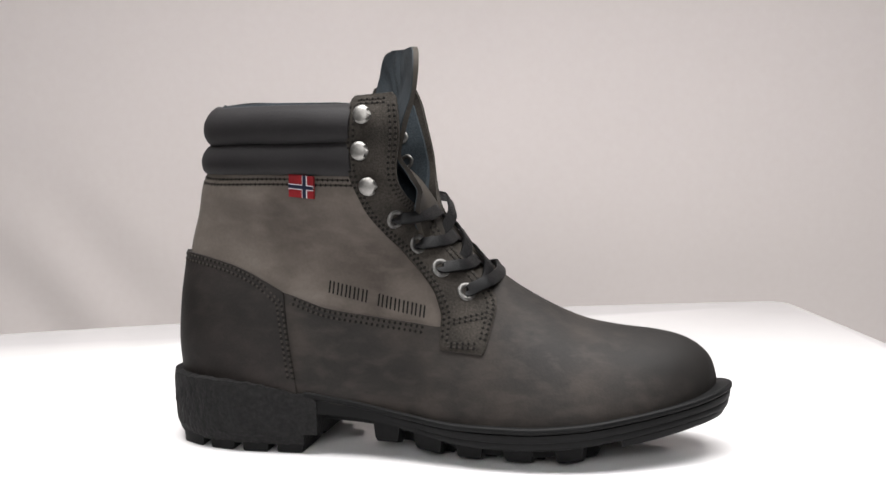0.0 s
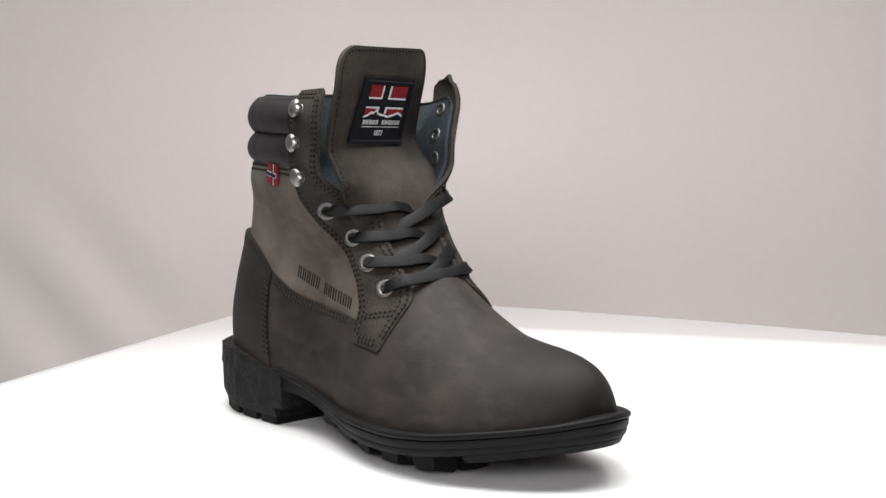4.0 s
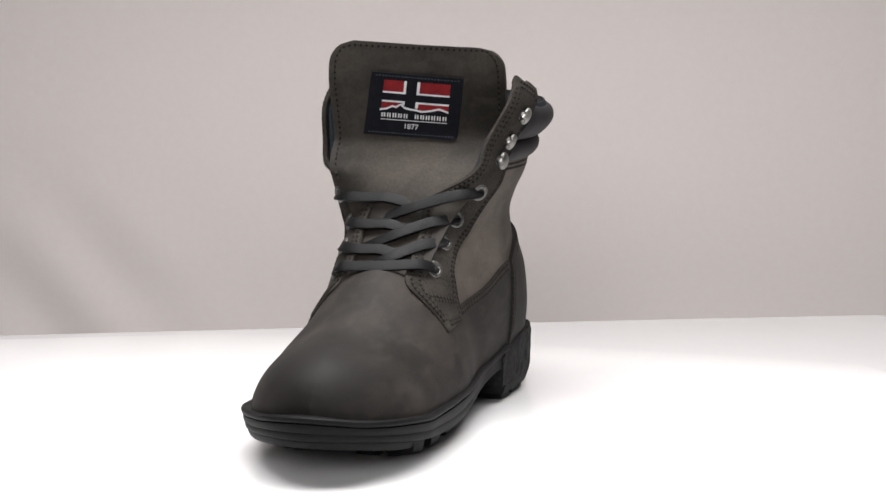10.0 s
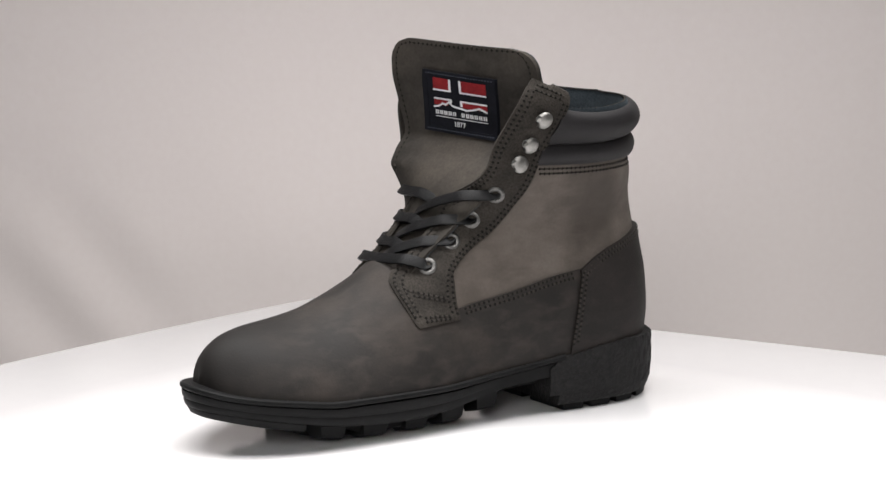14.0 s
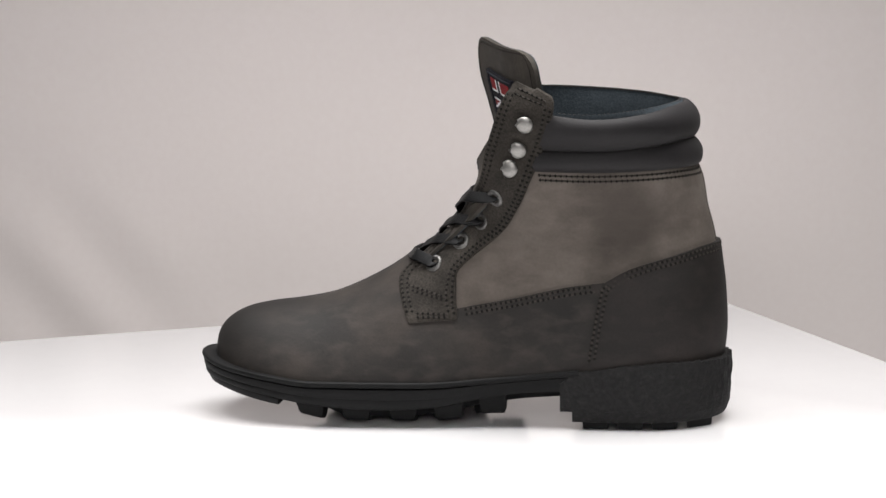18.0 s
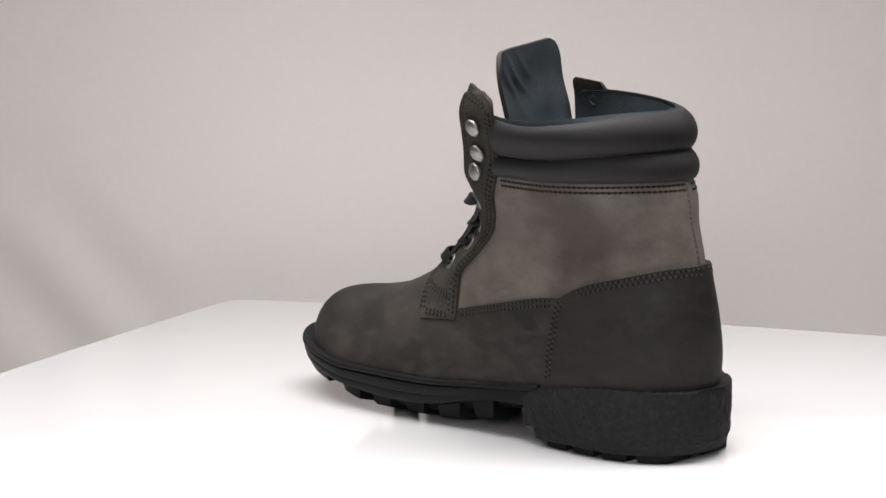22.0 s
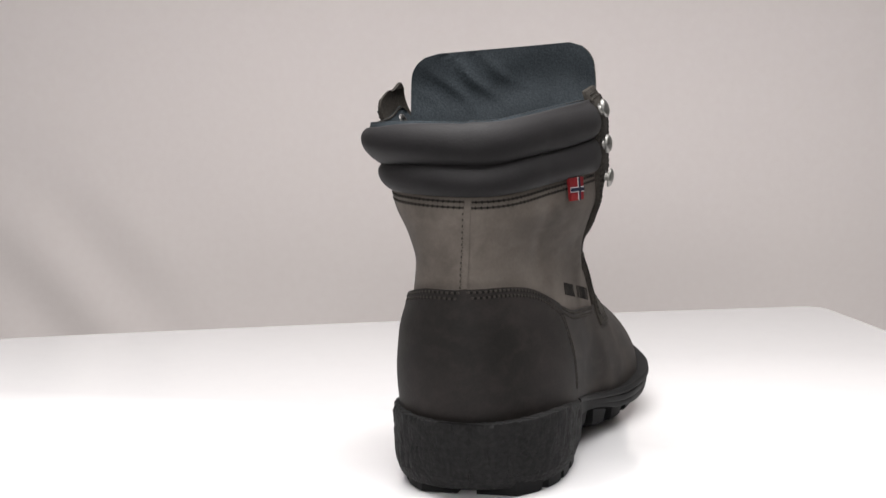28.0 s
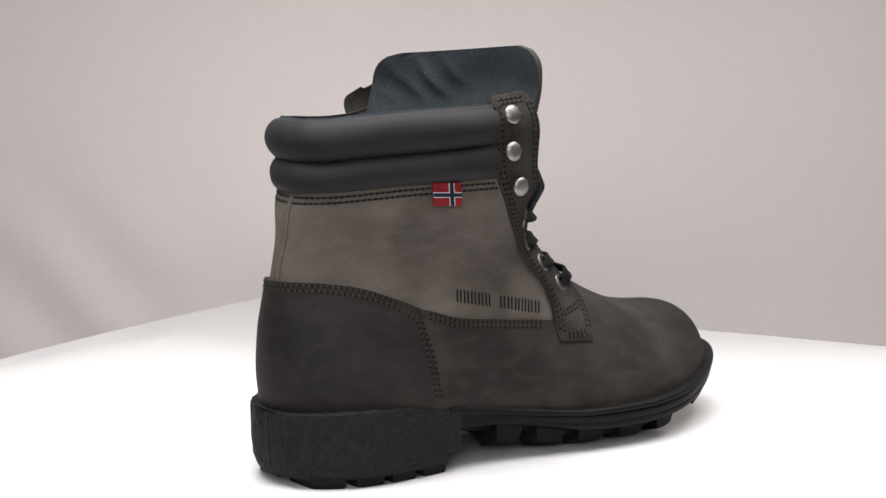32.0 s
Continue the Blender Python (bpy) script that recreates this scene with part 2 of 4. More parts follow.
def room():
    def wall(name, b, mat, label):
        ob = mesh_ob(name, *box(*b), mat, None, "", False, 1.0)
        return tagged(ob, label, kind="structure")
    # added room shell out of view; its grey holds down the bounced fill
    wall("floor", (-2.1, 2.1, -3.1, 1.7, -0.1, 0), FLOOR, "plain grey studio floor")
    wall("ceiling", (-2.1, 2.1, -3.1, 1.7, 2.7, 2.8), PLASTER, "unseen plain grey studio ceiling")
    wall("wall_west", (-2.1, -2.0, -3.0, 1.6, 0, 2.7), PLASTER, "unseen plain grey studio wall")
    wall("wall_east", (2.0, 2.1, -3.0, 1.6, 0, 2.7), PLASTER, "unseen plain grey studio wall")
    wall("wall_south", (-2.1, 2.1, -3.1, -3.0, 0, 2.7), PLASTER, "unseen plain grey studio wall behind the camera")
    wall("wall_north", (-2.1, 2.1, 1.6, 1.7, 0, 2.7), PLASTER, "unseen plain grey studio wall behind the backdrop")
    # a sheet of backdrop paper that hangs before the far wall, with soft ripples low on one side
    nx, nz = 320, 130
    xs, zs = np.linspace(-1.5, 1.5, nx), np.linspace(0.002, 2.3, nz)
    X, Z = np.meshgrid(xs, zs)
    low = np.exp(-((Z - TOP + 0.02) / 0.10) ** 2) * np.exp(-((X + 0.33) / 0.085) ** 2)
    Y = 0.54 + 0.0028 * low * np.sin((X + 0.8 * (Z - TOP)) * 62) + 0.006 * np.sin(X * 3.1 + 0.7) + 0.004 * np.sin(Z * 4.0)
    front = np.stack([X, Y, Z], -1)
    v, f = slab(front, front + [0, 0.003, 0])
    tagged(mesh_ob("backdrop", v, f, WALL, None, "", True, 1.0), "pale warm-grey paper backdrop with faint ripples", "backdrop", kind="structure")


# ---- the turntable ----
# the square top: for each side the way it faces, its distance from the pivot and how far its middle bows out
SIDES = ((101.5, 0.380, 0.020), (191.5, 0.327, 0.003), (281.5, 0.367, 0.016), (371.5, 0.346, 0.008))


def top_outline(inset, n=26, corner=0.018):
    """The outline of the table top: four slightly bowed sides that meet in rounded corners."""
    out = []
    for k in range(4):
        a, d, bow = SIDES[k]
        prev, nxt = SIDES[k - 1], SIDES[(k + 1) % 4]
        c, s_ = math.cos(math.radians(a)), math.sin(math.radians(a))
        # along the side, from the one before it to the next
        lo, hi = -(prev[1] - prev[2] - inset - corner), nxt[1] - nxt[2] - inset - corner
        mid, half = (lo + hi) / 2, (hi - lo) / 2
        for t in np.linspace(-1, 1, n):
            u, v = mid + half * t, d - inset - bow * t * t
            out.append((v * c - u * s_, v * s_ + u * c))
        # the rounded corner to the next side
        u0, v0 = hi, d - inset - bow
        for q in np.linspace(0, math.pi / 2, 10)[1:-1]:
            u, v = u0 + corner * math.sin(q), v0 - corner + corner * math.cos(q)
            out.append((v * c - u * s_, v * s_ + u * c))
    return out


def turntable():
    base = new("turntable")
    loops = []
    for inset, z in ((0.003, -0.020), (0.0, -0.017), (0.0, -0.004), (0.0012, -0.0012), (0.004, 0.0)):
        loops.append([(x, y, z) for x, y in top_outline(inset)])
    v = np.array(loops).reshape(-1, 3)
    m, r = len(loops[0]), len(loops)
    f = grid_faces(r, m, 0, True) + [tuple(range(m - 1, -1, -1)), tuple(range((r - 1) * m, r * m))]
    mesh_ob("tabletop", v, f, TABLE, base, "glossy white square tabletop with rounded corners", True, 1.0)

    def disc(name, r0, r1, z0, z1, mat):
        k = 48
        a = np.linspace(0, 2 * np.pi, k, endpoint=False)
        ring = np.c_[np.cos(a), np.sin(a)]
        v = np.concatenate([np.c_[ring * r0, np.full(k, z0)], np.c_[ring * r1, np.full(k, z1)]])
        mesh_ob(name, v, grid_faces(2, k, 0, True) + [tuple(range(k - 1, -1, -1)), tuple(range(k, 2 * k))], mat, base, "", True, 1.0)
    disc("column", 0.06, 0.06, -TOP + 0.03, -0.0205, PLASTER)
    disc("foot_plate", 0.24, 0.23, -TOP, -TOP + 0.029, PLASTER)
    return tagged(base, "glossy white square turntable that slowly turns", "turntable")


# ---- the boot ----
strap_edges = {   # rear x, rear z, front x, front z from the top down
    -1: ((105, 200.5, 130, 203), (104, 182, 133.5, 183), (104.5, 164, 131.5, 163), (112, 143, 134, 147), (130, 117, 148, 122), (149, 92, 165, 103), (152.5, 79, 180.5, 84), (152.5, 63.5, 177.5, 61)),
    1: ((88, 195, 114, 206), (91, 179, 122.5, 182), (97, 163, 129, 164), (104, 146, 132, 150), (118, 120, 147, 123), (148, 91, 166, 103), (148, 78, 182.5, 86), (146.5, 65.5, 176.5, 63))}
collar_low = {-1: curve(-10, 153.5, 16, 154, 40, 155.5, 70, 157, 130, 158.5), 1: curve(-10, 153.5, 16, 154, 40, 153.5, 70, 153, 130, 155)}
collar_mid = {-1: curve(-10, 169, 16, 169.5, 40, 172, 70, 173.5, 130, 178), 1: curve(-10, 169, 16, 169.5, 40, 167, 70, 165, 130, 166)}
collar_top = {-1: curve(-10, 189.5, 16, 189.5, 40, 191.5, 70, 193.5, 130, 196), 1: curve(-10, 189, 16, 188.8, 40, 185, 70, 182.5, 130, 190)}
panel_line = {-1: curve(0, 98, 30, 96, 63, 91, 89, 83.5, 112, 80.5, 151, 75.5, 180, 68), 1: curve(0, 94, 30, 92, 62, 88.5, 82, 86, 115, 79, 147, 72, 180, 65)}
counter_top = {-1: curve(-10, 109, 5, 108.5, 26, 105.5, 38, 102, 50, 97, 63, 91), 1: curve(-10, 109, 5, 107.5, 17, 104.5, 46, 96.5, 63, 87.5)}


def strap_point(side, a, b):
    """Along the strap a from 0 (top) to 1, across it b from 0 (rear) to 1 (front): x and z."""
    e = np.array(strap_edges[side], float)
    k = np.linspace(0, 1, len(e))
    c = [curve(*[q for p in zip(k, e[:, i]) for q in p]) for i in range(4)]
    return c[0](a) * (1 - b) + c[2](a) * b, c[1](a) * (1 - b) + c[3](a) * b


def vamp_grid(side, off):
    xs = np.concatenate([np.linspace(58, 178, 34), 297 - (297 - 178.0) * (1 - np.linspace(0, 1, 44)[1:]) ** 2.2])
    xs[-1] = 296.995
    rows = []
    for x in xs:
        zf, zt = float(feather[side](x)) - 4, float(top_z(x))
        if x >= 178:
            zl = zt
        else:
            t = max(0.0, (x - 148) / 30)
            zl = float(panel_line[side](x)) * (1 - t * t) + float(top_z(178)) * t * t
        n = float(NK[side](x))
        if x >= 178:
            a = np.linspace(0, math.pi / 2, 30)
            g = np.stack([np.full(30, x), side * (float(width[side](x)) + off) * np.cos(a) ** (2 / n), zf + (zt + off - zf) * np.sin(a) ** (2 / n)], -1)
            g[-1, 1] = 0
            if x > 296.9:
                g[:, 1] = 0
            if off > 0:
                g[:, 0] += off * np.clip((x - 285) / 12, 0, 1)
        else:
            end = math.asin(min(1.0, (zl - zf) / (zt - zf)) ** (n / 2))
            z = zf + (zt - zf) * np.sin(np.linspace(0, end, 30)) ** (2 / n)
            z[-1] = zl
            g = on_side(side, np.full(30, x), z, off)
        rows.append(g)
    return np.array(rows)


def vamp(boot):
    """Both halves in one skin, joined over the toe and open at the throat, with a turned-in inner skin."""
    faces = []
    grids = {s: (vamp_grid(s, 1.2), vamp_grid(s, -0.6)) for s in (-1, 1)}
    r, c, _ = grids[-1][0].shape
    n = 2 * r * c
    v = np.concatenate([grids[s][k].reshape(-1, 3) for k in (0, 1) for s in (-1, 1)])
    first = int(np.argmax(grids[-1][0][:, 0, 0] >= 178))
    name = {r * c + i * c + c - 1: i * c + c - 1 for i in range(first, r)}
    for base in (0, r * c):
        for q in grid_faces(r, c, base):
            faces.append(tuple(name.get(k, k) for k in q))
    used = {}
    for q in faces:
        for a, d in zip(q, q[1:] + q[:1]):
            used.setdefault((min(a, d), max(a, d)), []).append((a, d))
    rim = [e[0] for e in used.values() if len(e) == 1]
    inner = [tuple(k + n for k in reversed(q)) for q in faces]
    faces = faces + inner + [(d, a, a + n, d + n) for a, d in rim]
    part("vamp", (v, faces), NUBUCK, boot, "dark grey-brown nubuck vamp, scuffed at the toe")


def quarter(boot, side):
    rows, cols = 30, 44
    g = np.zeros((rows, cols, 2))
    for i, b in enumerate(np.linspace(0, 1, rows)):
        for j, a in enumerate(backset(cols, 1.9)):
            x = 60.0
            for _ in range(6):
                zl, zu = float(panel_line[side](x)) - 7, float(collar_low[side](x)) + 6
                z = zl + (zu - zl) * b
                e = np.array(strap_edges[side], float)
                xr = np.interp(-z, -e[:, 1], e[:, 0]) + 6
                xb = float(back_x(z))
                x = xb + (xr - xb) * a
            g[i, j] = x, z
    return part("quarter_panel", slab(on_side(side, g[..., 0], g[..., 1], 0.0), on_side(side, g[..., 0], g[..., 1], -1.6)), PALE, boot, "pale grey-brown nubuck ankle panel")


def counter(boot):
    rows, half = 22, 26
    out, inn = [], []
    for b in np.linspace(0, 1, rows):
        line_o, line_i = [], []
        for s in (-1, 1):
            a = backset(half, 2.0)
            xf = float(curve(0, 72, 0.35, 69, 0.7, 65.5, 1, 63)(b))
            x = np.full(half, 20.0)
            for _ in range(6):
                z = feather[s](x) - 4 + (counter_top[s](x) - feather[s](x) + 4) * b
                x = back_x(z) + (xf - back_x(z)) * a
            o, i = on_side(s, x, z, 2.8), on_side(s, x, z, 0.2)
            if s < 0:
                o, i = o[::-1], i[::-1]
            else:
                o, i = o[1:], i[1:]
            line_o.append(o), line_i.append(i)
        out.append(np.concatenate(line_o)), inn.append(np.concatenate(line_i))
    part("heel_counter", slab(np.array(out), np.array(inn)), COUNTER, boot, "dark burnished nubuck heel counter")


def strap(boot, side):
    rows, cols = 70, 16
    a, b = np.meshgrid(np.linspace(0, 1, rows), np.linspace(0, 1, cols), indexing="ij")
    # rounded corners at both ends
    pull = lambda e: np.clip(1 - e / 0.05, 0, 1) ** 2
    nip = (1 - np.sqrt(np.clip(1 - pull(a), 0, 1))) * 0.09 + (1 - np.sqrt(np.clip(1 - pull(1 - a), 0, 1))) * 0.05
    b2 = 0.5 + (b - 0.5) * (1 - 2 * nip)
    x, z = strap_point(side, a, b2)
    soft = np.minimum(1, np.minimum(np.minimum(b, 1 - b) * 12, np.minimum(a, 1 - a) * 40))
    curl = (3.0 if side < 0 else 6.5) * np.clip((z - 186) / 15, 0, 1) ** 2
    return part("facing_strap", slab(on_side(side, x, z, 2.2 + 0.8 * np.sqrt(soft) - curl), on_side(side, x, z, 0.2 - curl)), SUEDE, boot, "dark suede lace facing with double stitching")


def collar_path(n, x_end):
    """Side and x along the collar from one strap round the heel to the other."""
    a = np.linspace(0, 1, n)
    s = [(-1, t) for t in a[::-1]] + [(1, t) for t in a[1:]]
    return [(q, x_end[q], t ** 1.9) for q, t in s]


def roll(boot, name, low, high, bulge, lap, label):
    """A padded roll round the collar between two height lines."""
    prof = []
    m = 18
    for i in range(m + 1):
        t = i / m
        prof.append((t, bulge * math.sin(math.pi * min(1.0, t * 0.93 + 0.03)) ** 0.6))
    if lap:
        for i in range(1, 9):
            t = i / 8
            prof.append((1.0 + 0.08 * math.sin(t * math.pi), prof[m][1] - (prof[m][1] + 1.5) * t))
        prof += [(0.85, -1.8), (0.5, -1.6), (0.2, -1.2), (0, -1)]
    else:
        prof += [(0.9, -1.0), (0.5, -1.5), (0.05, -1.0)]
    path = collar_path(34, {-1: 106, 1: 98})
    rear = {s: np.array(strap_edges[s], float) for s in (-1, 1)}
    rings = []
    for s, xe, t in path:
        x = 16.0 + (xe - 16.0) * t
        zl, zh = float(low[s](x)), float(high[s](x))
        flat = 1 - 0.25 * np.clip((t - 0.86) / 0.14, 0, 1) ** 2
        fold = 2.0 * (1 - t) ** 1.3 if lap else 0.0
        h = np.array([a for a, _ in prof])
        o = np.array([b for _, b in prof]) - fold * np.clip((np.arange(len(prof)) - m) / 6, 0, 1)
        z = zl + (zh - zl) * h
        zz = zl + (zh - zl) * np.minimum(h, 1.0)
        bx = back_x(zz)
        x = bx + (np.interp(-zz, -rear[s][:, 1], rear[s][:, 0]) + 2.0 - bx) * t
        p = on_side(s, x, zz, 0.0)
        q = on_side(s, x, zz, 3.0) - p
        q[:, 2] = 0
        q /= np.linalg.norm(q, axis=1, keepdims=True)
        if t == 0:
            q[:] = (-1.0, 0, 0)
        pts = p + q * (o * flat)[:, None]
        pts[:, 2] = z
        rings.append(pts)
    g = np.array(rings)
    v = g.reshape(-1, 3)
    r, c = g.shape[:2]
    f = grid_faces(r, c, 0, True) + [tuple(range(c - 1, -1, -1)), tuple((r - 1) * c + j for j in range(c))]
    return part(name, (v, f), SMOOTH, boot, label)


def lining(boot):
    front = {-1: curve(90, 126, 140, 131, 147, 131, 163, 128.5, 182, 130.5, 200, 127), 1: curve(90, 122, 140, 130, 150, 129, 164, 126, 181, 119, 200, 111)}
    path = collar_path(40, {-1: 0, 1: 0})
    h = np.linspace(0, 1, 22)
    g, back = [], []
    for s, _, t in path:
        xg = 16 + (front[s](190) - 16) * t
        side_on = 1 - np.clip((t - 0.75) / 0.2, 0, 1)
        z1 = float(collar_top[s](xg)) + 0.6 + 2.0 * side_on + (0.0 if s < 0 else 4.0) * np.clip((t - 0.75) / 0.2, 0, 1)
        z1 -= 5 * np.clip((t - 0.93) / 0.07, 0, 1) ** 2
        z = 92.0 + (z1 - 92.0) * h
        bx = back_x(z)
        x = bx + (front[s](z) - bx) * t
        curl = (3.0 if s < 0 else 6.5) * np.clip((z - 186) / 15, 0, 1) ** 2 * np.clip((t - 0.7) / 0.2, 0, 1)
        lip = 1.2 * np.clip((h - 0.9) / 0.1, 0, 1) * (1 - np.clip((t - 0.7) / 0.2, 0, 1))
        pad = 2.0 * (1 - t) ** 1.3 + 2.0 * (1 - h) + 1.6 * side_on
        for store, d, drop in ((g, 1.9 + curl - lip + pad, 0.0), (back, 0.5 + curl, 3.5 * side_on * (h == 1))):
            p = on_side(s, x, z - drop, -d)
            if t == 0:
                p = np.stack([bx + d, 0 * bx, z - drop], -1)
            store.append(p)
    g, back = np.array(g).transpose(1, 0, 2), np.array(back).transpose(1, 0, 2)
    sew(boot, resample(g[-1] * 0.75 + g[-2] * 0.25, 2.8) + [0, 0, 0.8], np.array([0, 0, 1.0]), 2.2, 1.3, 0.3)
    part("lining", slab(g, back), LINING, boot, "blue-grey textile lining")


tongue_mid = curve(80, 186, 92, 174, 104, 164, 118, 151.5, 130, 143.5, 140, 138, 150, 131, 160, 121.5, 169, 115.5, 185, 119, 205, 124.5, 226, 127)


def tongue_x(y, z):
    yaw = np.clip((z - 120) / 40, 0, 1)
    arch = np.clip((150 - z) / 40, 0, 1)
    edge = np.clip(np.abs(y - 3) / 44, 0, 1.2)
    return tongue_mid(z) - 0.33 * yaw * (y - 2) - arch * (9 + 14 * np.clip((z - 100) / 25, 0, 1)) * edge**2 - (1 - arch) * (2.0 * edge**3 + 5 * np.clip((y - 14) / 32, 0, 1.3) ** 2 - 2.5 * np.clip((-y - 12) / 30, 0, 1.2) ** 2)


def tongue(boot):
    rows, cols = 70, 44
    out, inn = [], []
    for t in np.linspace(0, 1, rows):
        row, rowi = [], []
        for u in np.linspace(-1, 1, cols):
            zt = 223.5 - 2.6 * u
            z = 82 + (zt - 82) * t
            half = float(curve(82, 24, 110, 27, 125, 31, 138, 38, 150, 44, 160, 45.5, 200, 46, 226, 44)(z))
            d = (zt - z) / 13
            if d < 1:
                half -= 12 * (1 - math.sqrt(max(0.0, 1 - (1 - d) ** 2)))
            y = 3.0 * t + half * u + (3.5 * t if u > 0 else 0) * u
            x = float(tongue_x(y, z))
            env = math.exp(-((y - 24) / 19) ** 2) * math.exp(-((z - 206) / 13) ** 2)
            fold = math.sin(z * 0.40 - y * 0.30 + 1.3 * math.sin(y * 0.10 + 0.6) + 0.5 * math.sin(z * 0.31))
            wr = env * 2.6 * max(0.0, fold) ** 3 + 0.35 * (1 + math.sin(z * 0.21 + 2.0 * math.sin(y * 0.07)))
            row.append((x + 1.6, y, z)), rowi.append((x - 1.3 - 0.95 * wr, y, z))
        out.append(row), inn.append(rowi)
    out, inn = np.array(out), np.array(inn)
    mid = out * 0.2 + inn * 0.8
    tg = part("tongue", slab(out, mid), TONGUE, boot, "tall grey-brown nubuck tongue standing upright")
    back = inn.copy()
    m2 = mid.copy()
    m2[..., 0] -= 0.05
    part("tongue_lining", slab(m2, back), TLINING, tg, "wrinkled blue-grey tongue lining")
    # stitching along the edge
    pts = [out[i, 1] * 0.5 + out[i, 2] * 0.5 for i in range(30, rows - 2)] + [out[rows - 2, j] for j in range(3, cols - 3)] + [out[i, -2] * 0.5 + out[i, -3] * 0.5 for i in range(rows - 2, 30, -1)]
    sew(tg, resample(np.array(pts), 3.4), np.array([1.0, 0, 0]), 1.9, 1.5, 0.3)
    return tg


def resample(p, step):
    d = np.r_[0, np.cumsum(np.linalg.norm(np.diff(p, axis=0), axis=1))]
    s = np.arange(step / 2, d[-1], step)
    return np.stack([np.interp(s, d, p[:, k]) for k in range(3)], -1)


def stitches(p, normal, length, wide, high):
    """Small raised thread dashes along a line of points, with flat diamonds for needle holes between them."""
    items = []
    for i in range(len(p) - 1):
        t = p[i + 1] - p[i]
        t = t / max(1e-9, np.linalg.norm(t))
        n = normal if np.ndim(normal) == 1 else normal[i]
        n = n / np.linalg.norm(n)
        w = np.cross(n, t)
        c = p[i]
        q = [c + t * length * a + w * wide * b for a, b in ((-0.5, -0.3), (-0.5, 0.3), (0, 0.5), (0.5, 0.3), (0.5, -0.3), (0, -0.5))]
        v = [k - n * 0.3 for k in q] + [c + (k - c) * 0.7 + n * high for k in q]
        items.append((np.array(v), [(0, 1, 7, 6), (1, 2, 8, 7), (2, 3, 9, 8), (3, 4, 10, 9), (4, 5, 11, 10), (5, 0, 6, 11), (6, 7, 8, 9, 10, 11)]))
        c = p[i] * 0.5 + p[i + 1] * 0.5
        q = [c + (t * a + w * b) * wide * 0.72 for a, b in ((-1, 0), (0, 1), (1, 0), (0, -1))]
        v = [k - n * 0.3 for k in q] + [c + (k - c) * 0.85 + n * 0.10 for k in q]
        items.append((np.array(v), [(0, 1, 5, 4), (1, 2, 6, 5), (2, 3, 7, 6), (3, 0, 4, 7), (4, 5, 6, 7)]))
    return joined(items)


def sew(parent, p, n, length, wide, high):
    ob = part("stitching", stitches(p, n, length, wide, high), THREAD, parent)
    # the diamonds between dashes are coloured dark, for the shade in needle holes
    ob.data.materials.append(STAMP_HOLE)
    ob.data.polygons.foreach_set("material_index", [int(i % 12 >= 7) for i in range(len(ob.data.polygons))])
    ob["kind"] = "stuff"


def side_stitches(parent, side, xz, off, step=3.1, length=1.9, wide=1.6, strap_row=False):
    xz = np.array(xz, float)
    if strap_row:
        off = off - (3.0 if side < 0 else 6.5) * np.clip((xz[:, 1] - 186) / 15, 0, 1) ** 2
    p = on_side(side, xz[:, 0], xz[:, 1], off)
    p = resample(p, step)
    n = on_side(side, p[:, 0], p[:, 2], 2.0) - on_side(side, p[:, 0], p[:, 2], 0.0)
    sew(parent, p, n, length, wide, 0.35)


def ring_mesh(r0, r1, h, k=24, seg=6):
    rows = []
    for i in range(seg + 1):
        a = math.pi * i / seg
        rows.append((0.5 * (r0 + r1) - 0.5 * (r1 - r0) * math.cos(a), h * math.sin(a)))
    v = []
    for j in range(k):
        b = 2 * math.pi * j / k
        v += [(r * math.cos(b), r * math.sin(b), z) for r, z in rows]
    m = len(rows)
    f = [(j * m + i, ((j + 1) % k) * m + i, ((j + 1) % k) * m + i + 1, j * m + i + 1) for j in range(k) for i in range(m - 1)]
    return np.array(v), f


def local_part(name, vf, mat, parent, m, label=""):
    ob = mesh_ob(name, vf[0], vf[1], mat, parent, label)
    ob.matrix_basis = m
    return ob


eyelet_at = {-1: ((127, 135), (137, 119), (150, 105.5), (164, 92.5)), 1: ((123, 138.5), (132, 122.5), (145, 109.5), (160.5, 96))}
hook_at = {-1: ((115, 190), (114, 172), (118, 154)), 1: ((106, 183), (110.5, 168.5), (115, 156))}


def eyelets(boot, side):
    for x, z in eyelet_at[side]:
        m = frame_at(side, x, z, 2.9)
        e = local_part("eyelet", ring_mesh(2.5, 5.4, 0.9), EYELET, boot, m, "worn steel eyelet")
        k = 20
        v = np.array([(2.6 * math.cos(2 * math.pi * i / k), 2.6 * math.sin(2 * math.pi * i / k), z2) for z2 in (0.12, -2.0) for i in range(k)])
        # a dark-coloured cup stands in for the shade inside the ring
        local_part("hole", (v, grid_faces(2, k, 0, True) + [tuple(range(k, 2 * k))]), STAMP_HOLE, e, Matrix.Identity(4), "dark-coloured cup for the shaded eyelet hole")


